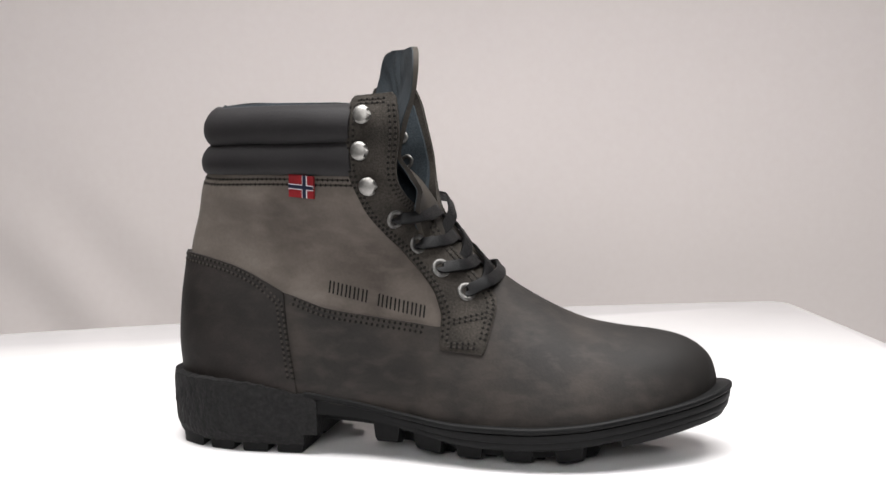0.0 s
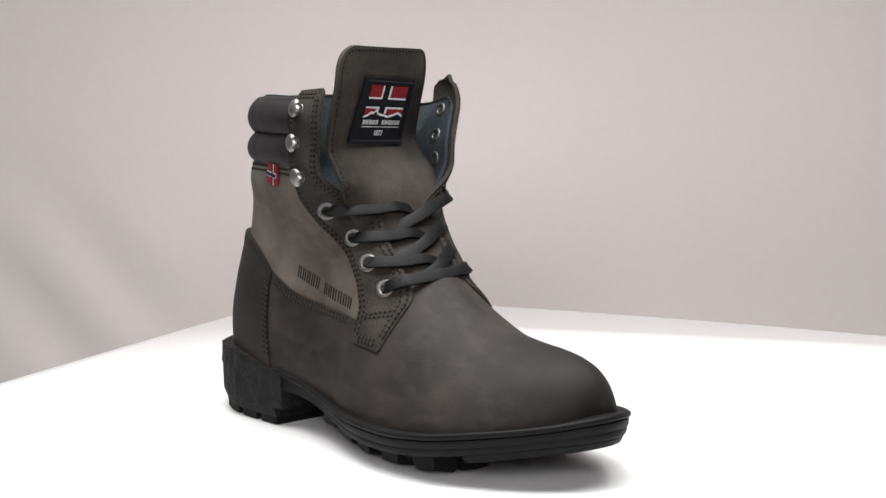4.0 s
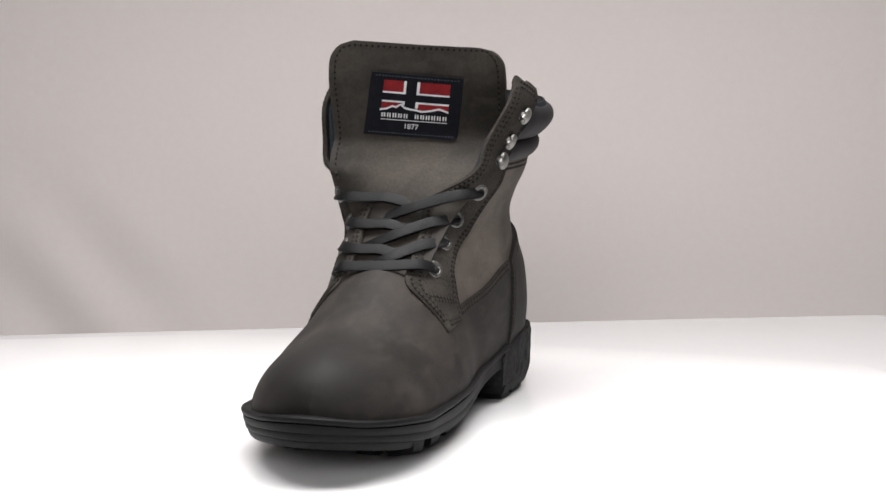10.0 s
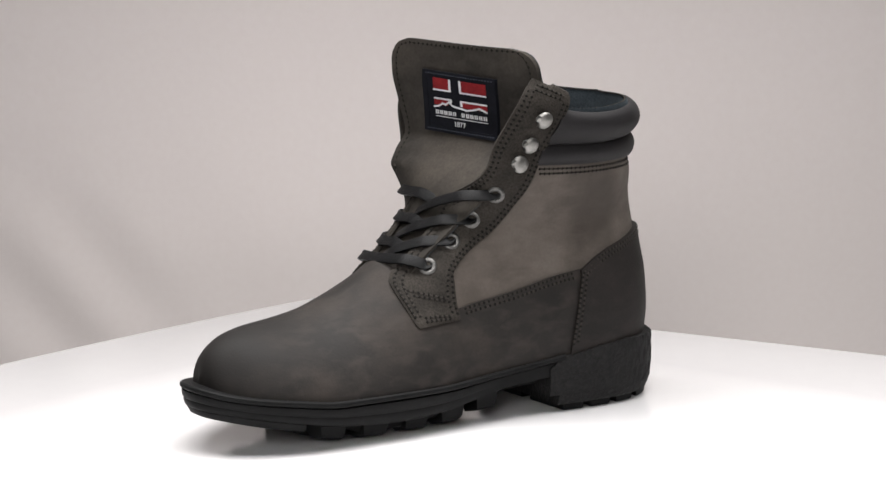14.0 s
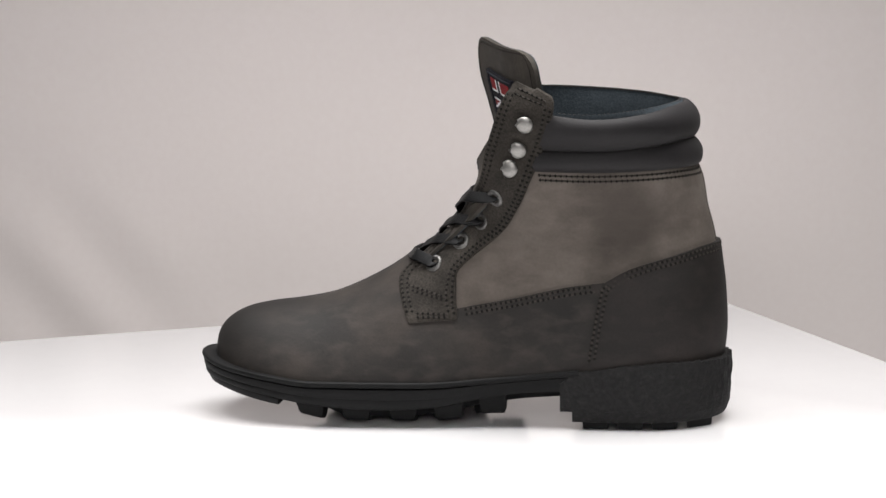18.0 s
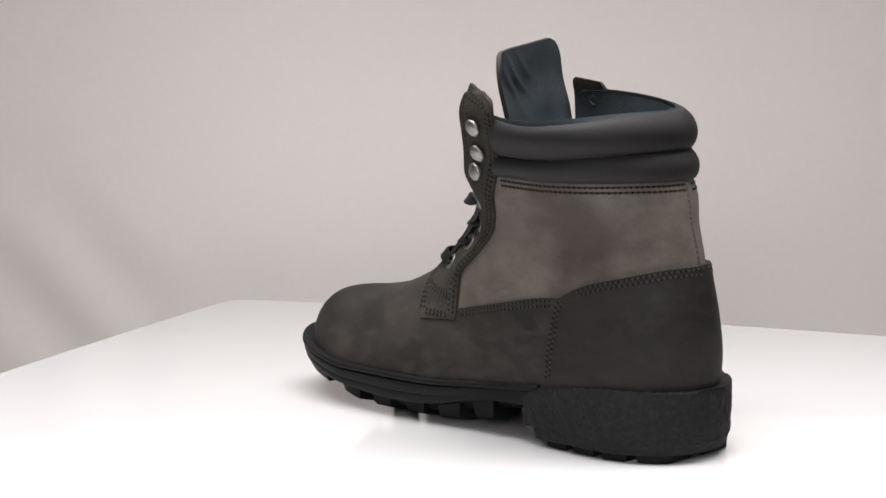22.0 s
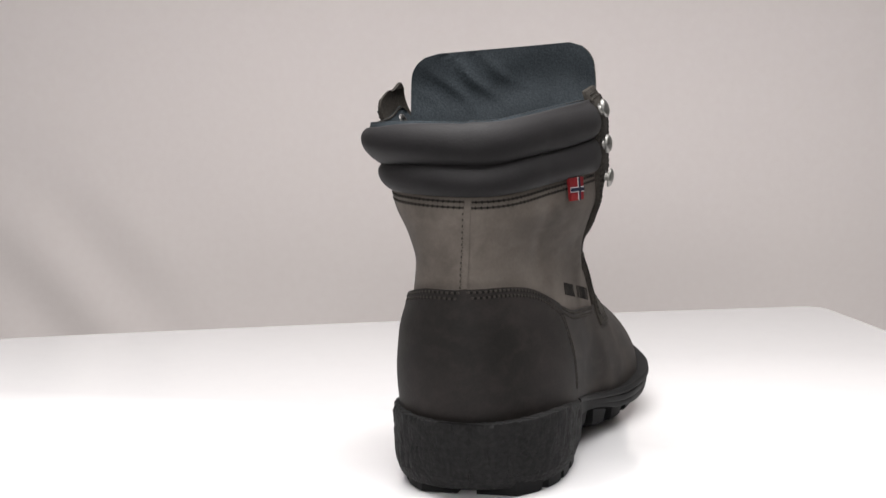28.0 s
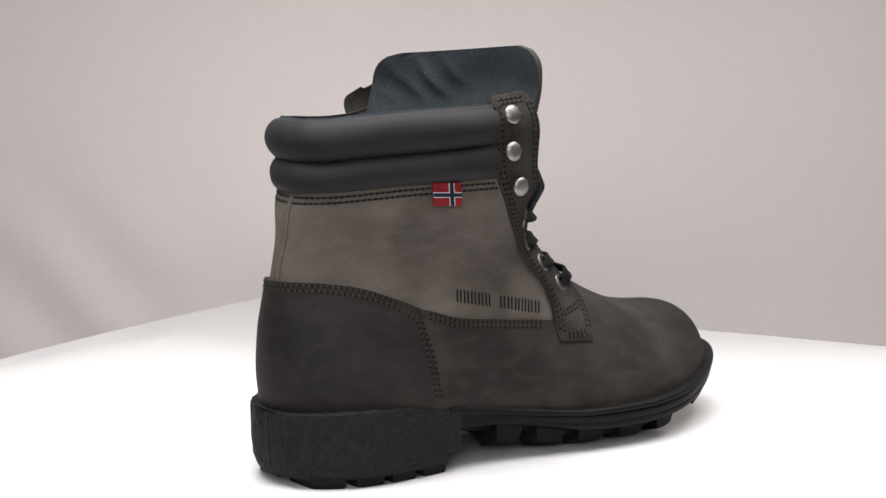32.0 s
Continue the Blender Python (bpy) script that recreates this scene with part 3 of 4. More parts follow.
def hooks(boot, side):
    for x, z in hook_at[side]:
        m = frame_at(side, x, z, 2.6)
        k, seg = 24, 8
        prof = [(2.4, 0.0), (2.2, 0.8), (2.0, 2.2)]
        dome = [(5.2 * math.cos(a), 2.9 + 2.3 * math.sin(a)) for a in np.linspace(-0.25, math.pi / 2 - 0.04, seg)]
        rows = prof + [(4.0, 2.3)] + dome
        v = []
        for j in range(k):
            b = 2 * math.pi * j / k
            # notched front rim of the hook
            for i, (r, h) in enumerate(rows):
                cut = 1.0
                if i >= 3 and math.cos(b) > 0.5 and i < 8:
                    cut = 0.86 + 0.16 * math.cos(b * 7)
                v.append((r * cut * math.cos(b) - 1.0, r * cut * math.sin(b), h))
        mm = len(rows)
        f = [(j * mm + i, ((j + 1) % k) * mm + i, ((j + 1) % k) * mm + i + 1, j * mm + i + 1) for j in range(k) for i in range(mm - 1)]
        f.append(tuple(j * mm + mm - 1 for j in range(k)))
        h = local_part("lace_hook", (np.array(v), f), METAL, boot, m, "satin nickel speed hook")
        local_part("washer", ring_mesh(1.2, 3.4, 0.7), EYELET, h, Matrix.Identity(4))


def rivets(boot, side):
    """The hooks' rivet rings on the inside of the open flap."""
    for x, z in hook_at[side]:
        m = frame_at(side, x, z, -2.9 if z < 182 else -2.7) @ pose(0, 0, 0, 180, 0, 0)
        local_part("rivet", ring_mesh(1.9, 4.3, 0.9), EYELET, boot, m, "steel rivet inside the flap")


def ribbon(points, wide, thick, ups):
    """A flat lace along points, its flat side towards ups."""
    p = resample(np.asarray(points, float), 1.6)
    n = len(p)
    rows = []
    for i in range(n):
        t = p[min(n - 1, i + 1)] - p[max(0, i - 1)]
        t /= np.linalg.norm(t)
        u = ups(p[i])
        u = u - t * (u @ t)
        u /= np.linalg.norm(u)
        w = np.cross(t, u)
        ring = []
        for j in range(12):
            a = 2 * math.pi * j / 12
            ca, sa = math.cos(a), math.sin(a)
            ring.append(p[i] + w * wide / 2 * math.copysign(abs(ca) ** 0.4, ca) + u * thick / 2 * math.copysign(abs(sa) ** 0.55, sa) * (0.62 if j in (3, 9) else 1.0))
        rows.append(ring)
    v = np.array(rows).reshape(-1, 3)
    return v, grid_faces(n, 12, 0, True) + [tuple(range(11, -1, -1)), tuple((n - 1) * 12 + j for j in range(12))]


def lace_end(side, i):
    x, z = eyelet_at[side][i]
    return on_side(side, np.array([x]), np.array([z]), 3.2)[0], on_side(side, np.array([x]), np.array([z]), -1.0)[0]


def smooth_path(points, n=40):
    p = np.array(points, float)
    d = np.r_[0, np.cumsum(np.linalg.norm(np.diff(p, axis=0), axis=1))]
    c = [curve(*[q for w in zip(d, p[:, k]) for q in w]) for k in range(3)]
    s = np.linspace(0, d[-1], n)
    return np.stack([k(s) for k in c], -1)


lace_line = curve(88, 189, 95, 182, 104, 174, 118, 160.5, 130, 152, 143, 147, 155, 141)


def laces(boot):
    out = lambda p: np.array([0.8, 0.02 * p[1], 0.75])
    def bar(i, lift):
        """Straight across from eyelet to eyelet, outside on both sides."""
        (pa, qa), (pb, qb) = lace_end(-1, i), lace_end(1, i)
        ways = [qa, pa + [1.0, 0, 0.4]]
        for t in (0.12, 0.3, 0.5, 0.7, 0.88):
            p = pa * (1 - t) + pb * t
            z = p[2] + 2.0 + lift * 0.4
            ways.append(np.array([float(lace_line(z)) - 2.6 + lift * 0.6 - 20 * abs(t - 0.5) ** 1.8, p[1], z]))
        return ways + [pb + [1.0, 0, 0.4], qb]

    def cross(side, i, lift):
        """From the outside of one eyelet down and across to the inside of the next lower one."""
        pa, qa = lace_end(side, i)
        x, z = eyelet_at[-side][i + 1]
        pb = on_side(-side, np.array([x + 2.0]), np.array([z]), -3.2)[0]
        ways = [qa, pa + [1.2, 0, 0.3]]
        for t, sag, dz in ((0.12, 1.0, 1.2), (0.3, 0.9, 1.8), (0.5, 0.7, 1.2), (0.68, -0.2, 0.0), (0.84, -1.4, -1.0)) if side > 0 else ((0.12, 1.0, 2.0), (0.3, 1.0, 4.0), (0.5, 0.4, 7.0), (0.68, -0.8, 6.5), (0.84, -2.4, 3.0)):
            p = pa * (1 - t) + pb * t
            zz = p[2] + dz + 0.5 * lift
            ways.append(np.array([float(lace_line(zz)) - 5.0 + lift * sag - (36 if side * (0.5 - t) > 0 else 24) * abs(t - 0.5) ** 1.8, p[1], zz]))
        return ways + [pb]
    # a straight bar at the bottom, then crossings row by row, the inner side's lace on top
    part("lace", ribbon(smooth_path(bar(3, 6.0), 60), 7.0, 1.7, out), LACE, boot, "flat dark waxed lace")
    for i in (2, 1, 0):
        for side, lift in ((-1, 0.8), (1, 2.6)):
            part("lace", ribbon(smooth_path(cross(side, i, lift), 60), 7.0, 1.7, out), LACE, boot, "flat dark waxed lace")


# ---- the sole ----
def rounded(c, x0, x1, p=1.5):
    """The curve c up to x0, and from there a round end at x1."""
    def f(x):
        t = np.clip((np.asarray(x, float) - x0) / (x1 - x0), 0, 1)
        return c(np.minimum(x, x0)) * np.sqrt(1 - t**p)
    return f


sole_w = {-1: rounded(curve(-12, 46.5, 60, 47, 95, 45, 120, 48, 150, 55.5, 180, 62.5, 208, 64.3, 236, 62), 232, 307, 1.3),
          1: rounded(curve(-12, 47.3, 60, 47.5, 95, 46, 120, 46.3, 150, 49.5, 180, 52.5, 205, 53.5, 236, 52), 234, 307, 1.4)}
toe_low = curve(244, 14.0, 262, 16, 275, 18, 292, 21, 307, 23.5)


def sole_half(side, x, back=-12.5):
    e = np.clip(1 - (np.asarray(x, float) - back) / 58, 0, 1)
    return sole_w[side](x) * (1 - e**2.1) ** (1 / 2.1)


def sole_loop(x0, x1, n):
    """The closed outline of the sole between x0 and x1, and its outward normals."""
    toe = x1 > 300
    a = np.linspace(0, 1, n)
    xs = x0 + (x1 - x0) * ((1 - (1 - a) ** 2.2) if toe else a**2.2)
    pts = []
    back = xs[::-1][1:] if toe else xs[::-1][:-1]
    for s, line in ((-1, xs), (1, back)):
        for x in line:
            xx = min(max(x, x0), x1)
            pts.append((xx, s * float(sole_half(s, xx))))
    p = np.array(pts)
    d = np.roll(p, -1, 0) - np.roll(p, 1, 0)
    nrm = np.c_[d[:, 1], -d[:, 0]]
    ln = np.linalg.norm(nrm, axis=1, keepdims=True)
    nrm = nrm / np.maximum(ln, 1e-6)
    return p, nrm


def tier(name, boot, x0, top, low, insets, mat, label, n=70, plain=False):
    """A layer of the sole: its wall goes through (share of the height, inset) pairs; a plain one loses its steps under the arch."""
    p, nrm = sole_loop(x0, 307, n)
    nrm[0], nrm[-1] = (0, -1), (0, 1)
    m = len(p)
    rows = []
    step = np.clip((p[:, :1] - 118) / 50, 0, 1) if plain else 1.0
    for h, ins in insets:
        q = p - nrm * (ins * step + (1.4 if 0 < h < 0.92 else ins) * (1 - step))
        q[:, 0] = np.maximum(q[:, 0], x0)
        side = np.where(q[:, 1] < 0, -1, 1)
        zt = np.where(side < 0, top(p[:, 0], -1), top(p[:, 0], 1))
        zl = np.where(side < 0, low(p[:, 0], -1), low(p[:, 0], 1))
        rows.append(np.c_[q, zl + (zt - zl) * h])
    v = np.concatenate(rows)
    f = grid_faces(len(rows), m, 0, True)
    # caps run straight across from side to side
    for base, flip in ((0, True), ((len(rows) - 1) * m, False)):
        caps = [(base + i, base + i + 1, base + m - 2 - i, base + m - 1 - i) for i in range(n - 2)] + [(base + n - 2, base + n - 1, base + n)]
        f += [tuple(reversed(q)) if flip else q for q in caps]
    return part(name, (v, f), mat, boot, label)


def sole(boot):
    edge = lambda x, s: feather[s](np.clip(x * 297 / 307, -12, 297)) - 0.5
    lip_low = lambda x, s: edge(x, s) - 3.2 + 0 * x
    tier("welt", boot, 76, edge, lip_low, [(0.0, 5), (0.0, 0.9), (0.18, 0.2), (0.5, 0.0), (0.85, 0.3), (1.05, 1.3), (0.9, 4.0), (0.7, 12.0)], RUBBER, "rounded black rubber welt")
    mid_top = lambda x, s: lip_low(x, s) + 0.3
    base = curve(76, 25.5, 108, 24, 126, 21.5, 142, 18.5, 160, 15, 190, 13.5, 222, 15, 250, 18.5, 275, 22.5, 292, 25.5, 307, 27.5)
    mid_low = lambda x, s: base(x)
    tier("midsole", boot, 76, mid_top, mid_low, [(0.0, 12), (0.0, 4.6), (0.06, 2.9), (0.16, 2.3), (0.34, 1.9), (0.46, 2.2), (0.50, 1.7), (0.54, 1.3), (0.80, 1.0), (0.89, 1.1), (0.915, 1.6), (0.925, 4.0), (1.0, 4.6), (1.0, 12)], RUBBER, "black rubber midsole stepped in two bands", plain=True)
    out_top = lambda x, s: mid_low(x, s) + 0.3
    core = curve(76, 5, 120, 6, 152, 6, 214, 6.5, 232, 2.5, 307, 2.5)
    out_low = lambda x, s: mid_low(x, s) - core(x)
    tier("outsole", boot, 76, out_top, out_low, [(0.0, 30), (0.0, 17), (0.2, 15.0), (0.6, 13), (1.0, 9), (1.0, 18)], RUBBER, "black rubber outsole", 90)
    tier("toe_bumper", boot, 253, out_top, lambda x, s: toe_low(x), [(0.0, 14), (0.0, 6.4), (0.15, 5.2), (0.8, 3.8), (0.95, 3.8), (1.0, 4.4), (1.0, 12)], RUBBER, "black rubber toe bumper", 60)
    # tread lugs in two rows on each side, their outer rims a little clear of the ground
    rnd = random.Random(8)
    ground = curve(130, 7, 148, 4, 160, 3, 222, 3, 236, 5.5, 252, 10)
    for s in (-1, 1):
        for x in ((120.0, 145.0, 172.0, 199.5, 227.0) if s > 0 else (114.0, 138.0, 163.0, 190.0, 218.0)):
            for inner in (0, 1):
                w0, w1 = (10.0, 27.0) if not inner else (30.0, 43.0)
                x0, x1 = (x, x + 14.5 + rnd.uniform(-0.8, 0.8)) if not inner else (x + 8, x + 20)
                n = 6
                gv = []
                for h, ins in ((0, -0.8), (0.8, 0.3), (1, 1.5)):
                    xs = np.linspace(x0 + ins, x1 - ins, n)
                    for edge_w, line, lift in ((w0 + ins, xs, 0.0 if inner else 3.2), (w1 - ins, xs[::-1], 0.0)):
                        for xx in line:
                            zt = float(base(xx)) - 1.0
                            zb = float(ground(xx)) + lift
                            gv.append((xx, s * max(1.5, float(sole_w[s](xx)) - edge_w), zt + (zb - zt) * h))
                m = 2 * n
                f = grid_faces(3, m, 0, True) + [tuple(range(2 * m, 3 * m)), tuple(range(m - 1, -1, -1))]
                part("tread_lug", (np.array(gv), f), RUBBER, boot)


def heel(boot):
    def block(name, z_top, z_low, ins_top, ins_low, x_front, mat, label, rough, seed):
        rnd = random.Random(seed)
        n = 60
        p, nrm = sole_loop(-12.4, 91, n)
        m = len(p)
        nrm[n - 1], nrm[n] = (0, -1), (0, 1)
        side = np.r_[np.full(n, -1), np.full(m - n, 1)]
        reach = np.where(side < 0, x_front[0], x_front[1])
        p[:, 0] = -12.4 + (p[:, 0] + 12.4) * (reach + 12.4) / 103.4
        p[:, 1] = np.where(side < 0, -sole_half(-1, p[:, 0]), sole_half(1, p[:, 0]))
        inside = np.clip((reach - p[:, 0]) / 8, 0, 1)
        rows = []
        levels = 9
        for i in range(levels):
            h = i / (levels - 1)
            ins = ins_low + (ins_top - ins_low) * h + (0.5 if i in (0, levels - 1) else 0)
            q = p - nrm * ins
            q[:, 0] = np.minimum(q[:, 0], reach)
            wob = np.c_[[rnd.gauss(0, rough) for _ in range(m)], [rnd.gauss(0, rough) for _ in range(m)]]
            q += wob * inside[:, None]
            zt = z_top(p[:, 0], side)
            z = z_low + (zt - z_low) * h + (np.array([rnd.gauss(0, rough) for _ in range(m)]) * inside if 0 < i else 0)
            rows.append(np.c_[q, z])
        v = np.concatenate(rows)
        f = grid_faces(levels, m, 0, True)
        for base, flip in ((0, True), ((levels - 1) * m, False)):
            caps = [(base, base + 1, base + m - 1)] + [(base + i, base + i + 1, base + m - i - 1, base + m - i) for i in range(1, n - 1)]
            f += [tuple(reversed(q)) if flip else q for q in caps]
        return part(name, (v, f), mat, boot, label)
    top = lambda x, s: np.where(s < 0, feather[-1](x), feather[1](x)) - 1.2 - 5.5 * np.clip((x - 80) / 5, 0, 1)
    block("heel_block", top, 14.0, 0.0, 0.8, (83, 87), CREPE, "pebbled black crepe-textured heel block", 0.34, 3)
    # lift under the block and its tread lugs
    block("heel_lift", lambda x, s: 14.5 + 0 * x, 7.5, 1.1, 3.6, (75, 80), CREPE, "black crepe-textured heel lift", 0.15, 4)
    for s in (-1, 1):
        for k, x in enumerate((-1, 19, 39, 59)):
            n = 6
            gv = []
            for z, ins in ((11.0, 0), (3.6, 0.6), (3.0, 1.4)):
                xs = np.linspace(x + ins, x + 15.5 - ins, n)
                lp = [(xx, s * (max(6.0, float(sole_half(s, xx)) - (3.4 if s < 0 else 6.0)) - ins), z) for xx in xs] + [(xx, s * 5.0, z) for xx in xs[::-1]]
                gv += lp
            m = 2 * n
            part("heel_lug", (np.array(gv), grid_faces(3, m, 0, True) + [tuple(range(2 * m, 3 * m)), tuple(range(m - 1, -1, -1))]), RUBBER, boot)


# ---- marks on the leather ----
def side_patch(name, side, corners, off, mat, parent, label="", n=6, thick=0.35):
    """A thin patch on the side between four corners (x, z): top rear, top front, bottom front, bottom rear."""
    c = np.array(corners, float)
    u, v = np.meshgrid(np.linspace(0, 1, n), np.linspace(0, 1, n))
    xz = (c[0] * ((1 - u) * (1 - v))[..., None] + c[1] * (u * (1 - v))[..., None] + c[2] * (u * v)[..., None] + c[3] * ((1 - u) * v)[..., None])
    return part(name, slab(on_side(side, xz[..., 0], xz[..., 1], off), on_side(side, xz[..., 0], xz[..., 1], off - thick)), mat, parent, label)


def marks(boot):
    # stamped line of twelve marks low on the outer ankle panel, as plain bars
    spans = [0, 1, 2, 3, 4, 6, 7, 8, 9, 10, 11]
    for k in spans:
        t = k / 12
        x0 = 89.5 + 56.5 * t
        z0 = 98.8 - 12.4 * t
        for dx in (-0.5, 1.7):
            side_patch("stamped_bar", -1, ((x0 + dx, z0 - 0.2 * dx), (x0 + dx + 0.85, z0 - 0.2 * dx - 0.2), (x0 + dx + 0.25, z0 - 0.2 * dx - 6.9), (x0 + dx - 0.6, z0 - 0.2 * dx - 6.7)), 0.25, STAMP_HOLE, boot, "", 3)
    # small woven flag tab under the collar
    tab = side_patch("flag_tab", -1, ((69.5, 157.5), (84.5, 157.0), (84.5, 145.0), (69.5, 145.5)), 2.6, RED, boot, "small red woven flag tab", 6, 1.6)
    def on_tab(u0, u1, v0, v1, off, mat, name):
        P = lambda u, v: (69.5 + 15 * u, 157.5 - 0.5 * u - 12 * v)
        side_patch(name, -1, (P(u0, v0), P(u1, v0), P(u1, v1), P(u0, v1)), off, mat, tab, "", 3)
    on_tab(0.555, 0.745, 0, 1, 2.85, WHITE, "white_stripe")
    on_tab(0, 1, 0.415, 0.645, 2.85, WHITE, "white_stripe")
    on_tab(0.58, 0.72, 0, 1, 3.05, NAVY, "navy_stripe")
    on_tab(0, 1, 0.45, 0.61, 3.05, NAVY, "navy_stripe")


def label_patch(boot, tg):
    C = np.array(((-18.5, 208.0), (31.0, 203.0), (24.5, 166.5), (-27.0, 171.0)))

    def quad(name, u0, u1, v0, v1, off, mat, parent, label="", n=8, thick=0.3, tilt=0.0):
        u, v = np.meshgrid(np.linspace(u0, u1, n), np.linspace(v0, v1, n))
        v = v + tilt * (u - u0)
        if parent is not tg and name not in ("border_stitch", "border"):
            v = 0.11 + (v - 0.17) * 0.9
        yz = C[0] * ((1 - u) * (1 - v))[..., None] + C[1] * (u * (1 - v))[..., None] + C[2] * (u * v)[..., None] + C[3] * ((1 - u) * v)[..., None]
        x = tongue_x(yz[..., 0], yz[..., 1]) + 1.6
        o = np.stack([x + off, yz[..., 0], yz[..., 1]], -1)
        return part(name, slab(o, o - [thick, 0, 0]), mat, parent, label)
    def frame_quad(u0, u1, v0, v1):
        quad("border", u0, u1, v0, v1, 2.0, PATCH, base, "", 10, 0.9)

    base = quad("woven_label", 0, 1, 0, 1, 1.5, PATCH, tg, "black woven label with a red flag over white peaks", 14, 1.5)
    for q in ((0.0, 1.0, 0.0, 0.085), (0.0, 1.0, 0.915, 1.0), (0.0, 0.065, 0.085, 0.915), (0.935, 1.0, 0.085, 0.915)):
        frame_quad(*q)
    quad("red_field", 0.15, 0.375, 0.17, 0.37, 1.75, RED, base)
    quad("red_field", 0.55, 0.88, 0.17, 0.37, 1.75, RED, base)
    quad("red_field", 0.15, 0.34, 0.56, 0.66, 1.75, RED, base)
    quad("red_field", 0.55, 0.88, 0.56, 0.66, 1.75, RED, base)
    for q in ((0.375, 0.40, 0.17, 0.40), (0.15, 0.40, 0.37, 0.40), (0.52, 0.55, 0.17, 0.40), (0.52, 0.88, 0.37, 0.40),
              (0.15, 0.40, 0.53, 0.56), (0.52, 0.88, 0.53, 0.56), (0.52, 0.55, 0.53, 0.64), (0.375, 0.40, 0.53, 0.60)):
        quad("white_stripe", *q, 1.9, WHITE, base, "", 3)
    # the ridge of peaks and the dark land under it
    ridge = ((0.14, 0.70), (0.22, 0.67), (0.27, 0.62), (0.31, 0.64), (0.36, 0.58), (0.40, 0.64), (0.46, 0.66), (0.54, 0.67), (0.60, 0.69), (0.70, 0.66), (0.78, 0.62), (0.88, 0.67))
    for (a, b), (c, d) in zip(ridge, ridge[1:]):
        quad("ridge_line", a, c + 0.004, b - 0.012, b + 0.022, 2.05, WHITE, base, "", 3, 0.3, (d - b) / (c - a + 0.004))
    # line of letters as plain bars, a rule, and the year
    for k in range(12):
        if k != 5:
            u = 0.165 + k * 0.0605
            for du in (0.0, 0.026):
                quad("letter_bar", u + du, u + du + 0.013, 0.755, 0.83, 1.9, WHITE, base, "", 2)
    quad("rule", 0.16, 0.88, 0.865, 0.877, 1.9, WHITE, base, "", 4)
    for k in range(26):
        for v in (0.045, 0.955):
            u = 0.05 + 0.9 * k / 25
            quad("border_stitch", u, u + 0.020, v - 0.009, v + 0.009, 2.2, BORDER, base, "", 2)
    font = bpy.data.curves.new("year", "FONT")
    font.body, font.size, font.extrude, font.align_x = "1877", 0.0045, 0.0001, "CENTER"
    ob = new("year", font)
    dg = bpy.context.evaluated_depsgraph_get()
    me = bpy.data.meshes.new_from_object(ob.evaluated_get(dg))
    bpy.data.objects.remove(ob)
    me.materials.clear()
    me.materials.append(WHITE)
    yr = new("year_number", me)
    yr.parent = base
    u, v = 0.5, 0.875
    yz = C[0] * (1 - u) * (1 - v) + C[1] * u * (1 - v) + C[2] * u * v + C[3] * (1 - u) * v
    x = float(tongue_x(yz[0], yz[1])) + 3.8
    ex = Vector((-0.33, 1, -0.1)).normalized()
    ez = Vector((1, 0.33, -0.22))
    ez = (ez - ex * ez.dot(ex)).normalized()
    ey = ez.cross(ex)
    yr.matrix_basis = Matrix(((ex.x, ey.x, ez.x, x / 1000), (ex.y, ey.y, ez.y, yz[0] / 1000), (ex.z, ey.z, ez.z, yz[1] / 1000 + LIFT), (0, 0, 0, 1)))


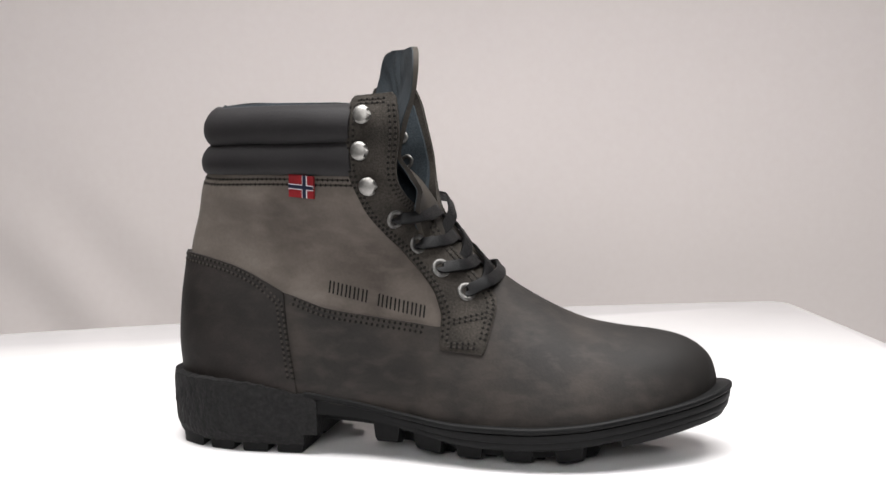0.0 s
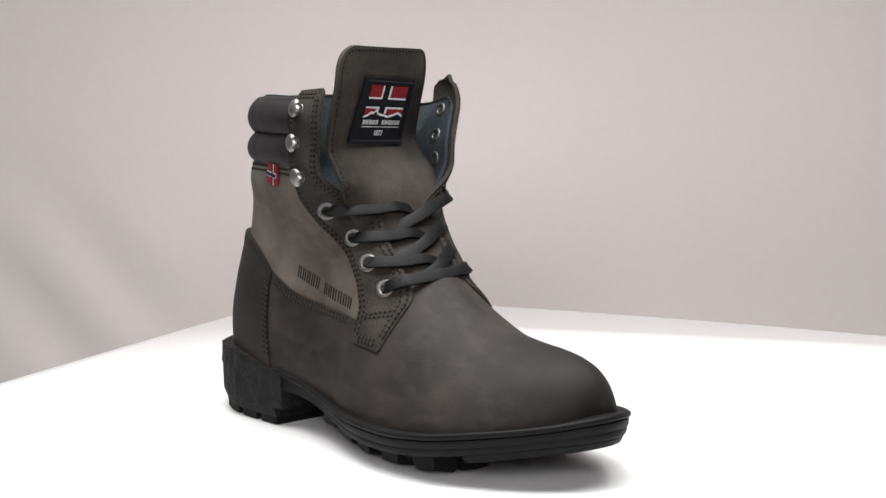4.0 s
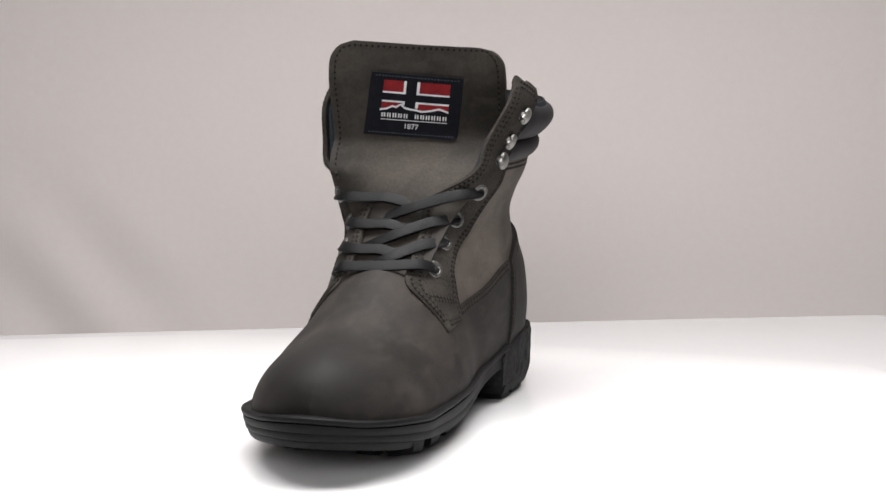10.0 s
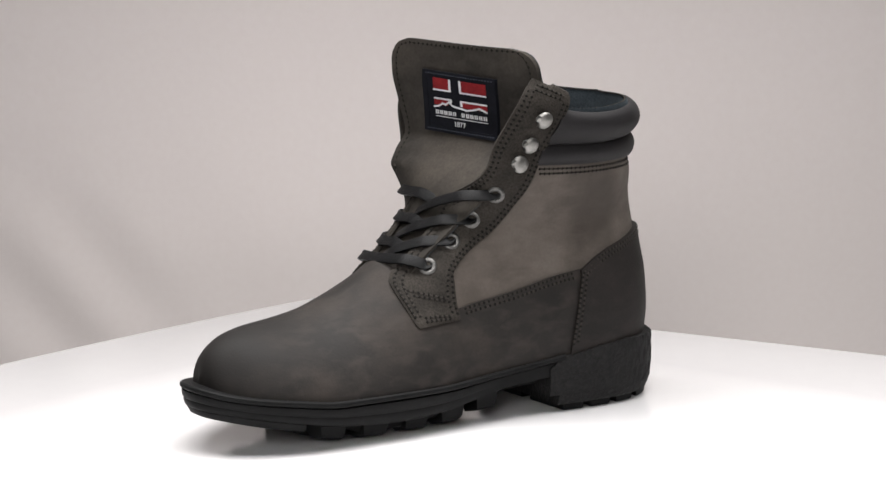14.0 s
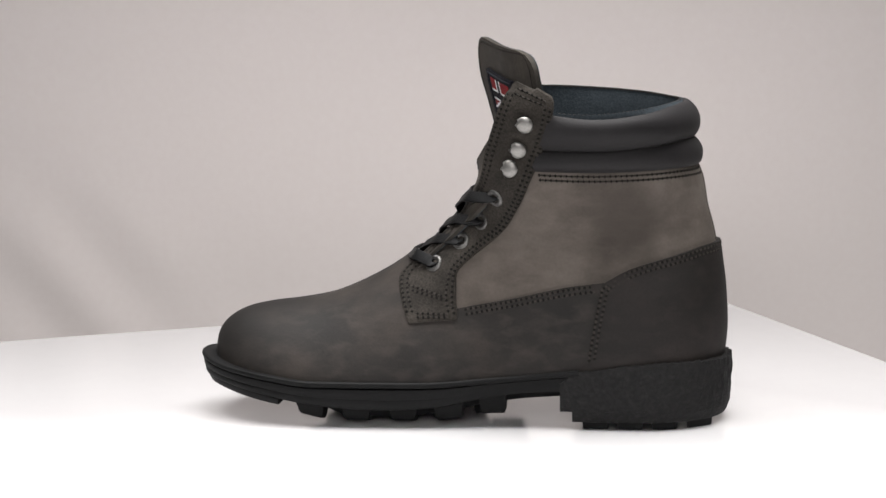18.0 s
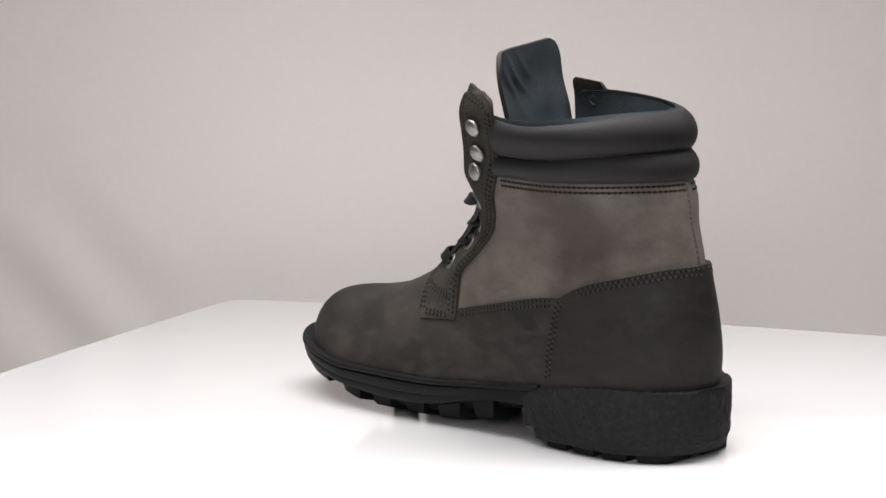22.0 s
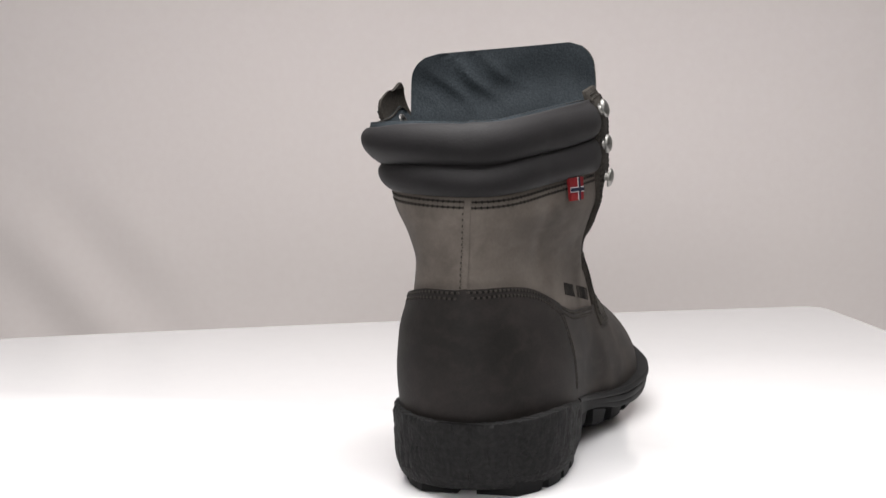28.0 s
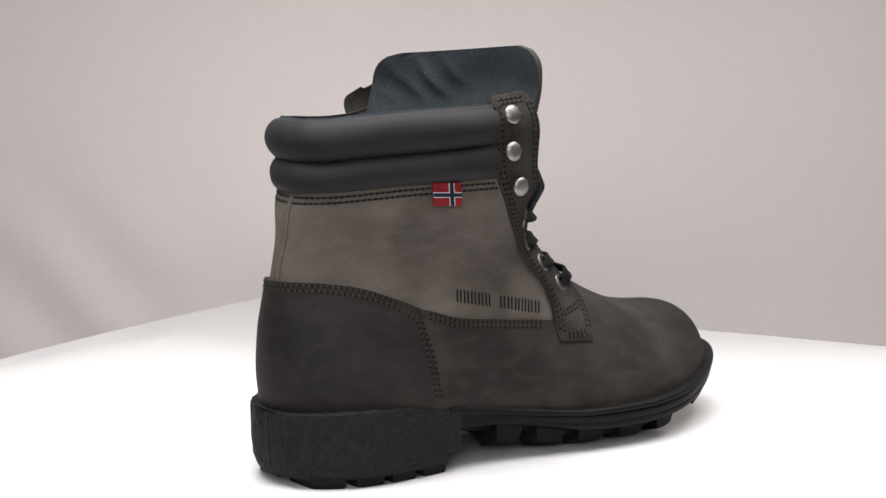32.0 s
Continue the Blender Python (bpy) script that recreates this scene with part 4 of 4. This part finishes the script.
def seams(boot):
    for s in (-1, 1):
        bk = float(back_x(107))
        xs = bk + 0.05 + (60 - bk) * np.linspace(0, 1, 60) ** 2
        zz = np.linspace(89, 42, 30)
        edge = np.r_[np.c_[xs, counter_top[s](xs)], np.c_[72 - 9 * ((zz - 40) / 50) ** 1.2, zz]]
        run = np.gradient(edge, axis=0)
        run /= np.linalg.norm(run, axis=1, keepdims=True)
        inward = np.c_[run[:, 1], -run[:, 0]]
        inward = np.where(inward[:, 1:] > 0, -inward, inward)
        for d in (1.5, 4.3):
            sh = 0.7 if d < 2 else 0.0
            xs = np.linspace(66 + sh, 146, 40)
            side_stitches(boot, s, np.c_[xs, panel_line[s](xs) - d], 1.2)
            q = edge + np.c_[np.minimum(inward[:, 0], 0), inward[:, 1]] * d
            side_stitches(boot, s, q[np.r_[0:54, 62:90]], 2.8)
            bk = float(back_x(145))
            xs = bk + 0.05 + ((108 if s < 0 else 101) - bk) * np.linspace(0, 1, 60) ** 2
            side_stitches(boot, s, np.c_[xs, collar_low[s](xs) - d - 0.8], 0.0)
            a = np.linspace(0.03, 0.975, 60)
            for b in ((d + 0.2) / 29, 1 - (d + 0.2) / 28):
                x, z = strap_point(s, a, np.full(60, b))
                side_stitches(boot, s, np.c_[x, z], 3.05, strap_row=True)
            b = np.linspace(0.15, 0.85, 12)
            for a0 in (0.012 + d * 0.006, 0.99 - d * 0.005, 0.895 - d * 0.006):
                x, z = strap_point(s, np.full(12, a0), b)
                side_stitches(boot, s, np.c_[x, z], 3.05, strap_row=True)
    # back seam between the two ankle panels
    zz = np.linspace(108, 157, 32)
    p = np.stack([back_x(zz) - 0.1, 0 * zz, zz], -1)
    sew(boot, resample(p, 3.1) + [0.35, 2.4, 0], np.array([-1.0, 0.2, 0]), 1.7, 1.1, 0.3)
    part("back_seam", ribbon(p, 3.4, 0.8, lambda q: np.array([-1.0, 0, 0])), PALE, boot, "raised back seam")


def build_boot():
    boot = new("boot")
    tagged(boot, "dark grey-brown leather lace-up ankle boot with padded black collar", "boot")
    sole(boot), heel(boot), vamp(boot)
    for s in (-1, 1):
        quarter(boot, s)
    counter(boot)
    lining(boot)
    roll(boot, "lower_collar_roll", collar_low, collar_mid, 5.5, False, "padded smooth black leather collar roll")
    roll(boot, "upper_collar_roll", collar_mid, collar_top, 6.5, True, "padded smooth black leather collar roll")
    tg = tongue(boot)
    for s in (-1, 1):
        strap(boot, s), eyelets(boot, s), hooks(boot, s), rivets(boot, s)
    laces(boot)
    marks(boot)
    label_patch(boot, tg)
    seams(boot)
    return boot


room()
table = turntable()
boot = build_boot()


# ---- the turning ----
def turned(t):
    """Degrees by which the table has turned at t seconds: just under ten degrees a second, clockwise."""
    s = t / 16 - 1
    f = lambda s: -2.71297 * s + 0.032853 * s**2 + 0.005002 * s**3 - 0.031198 * s**4
    return math.degrees(f(s) - f(-1))


def motions():
    times = [i * 0.5 for i in range(65)]
    stand = pose(-0.15094, -0.006213, 0, 0, 0, -12.0)
    walk(table, [(t, pose(0.0015, 0, TOP, 0, 0, turned(t))) for t in times])
    walk(boot, [(t, pose(0.0015, 0, TOP, 0, 0, turned(t)) @ stand) for t in times])


motions()
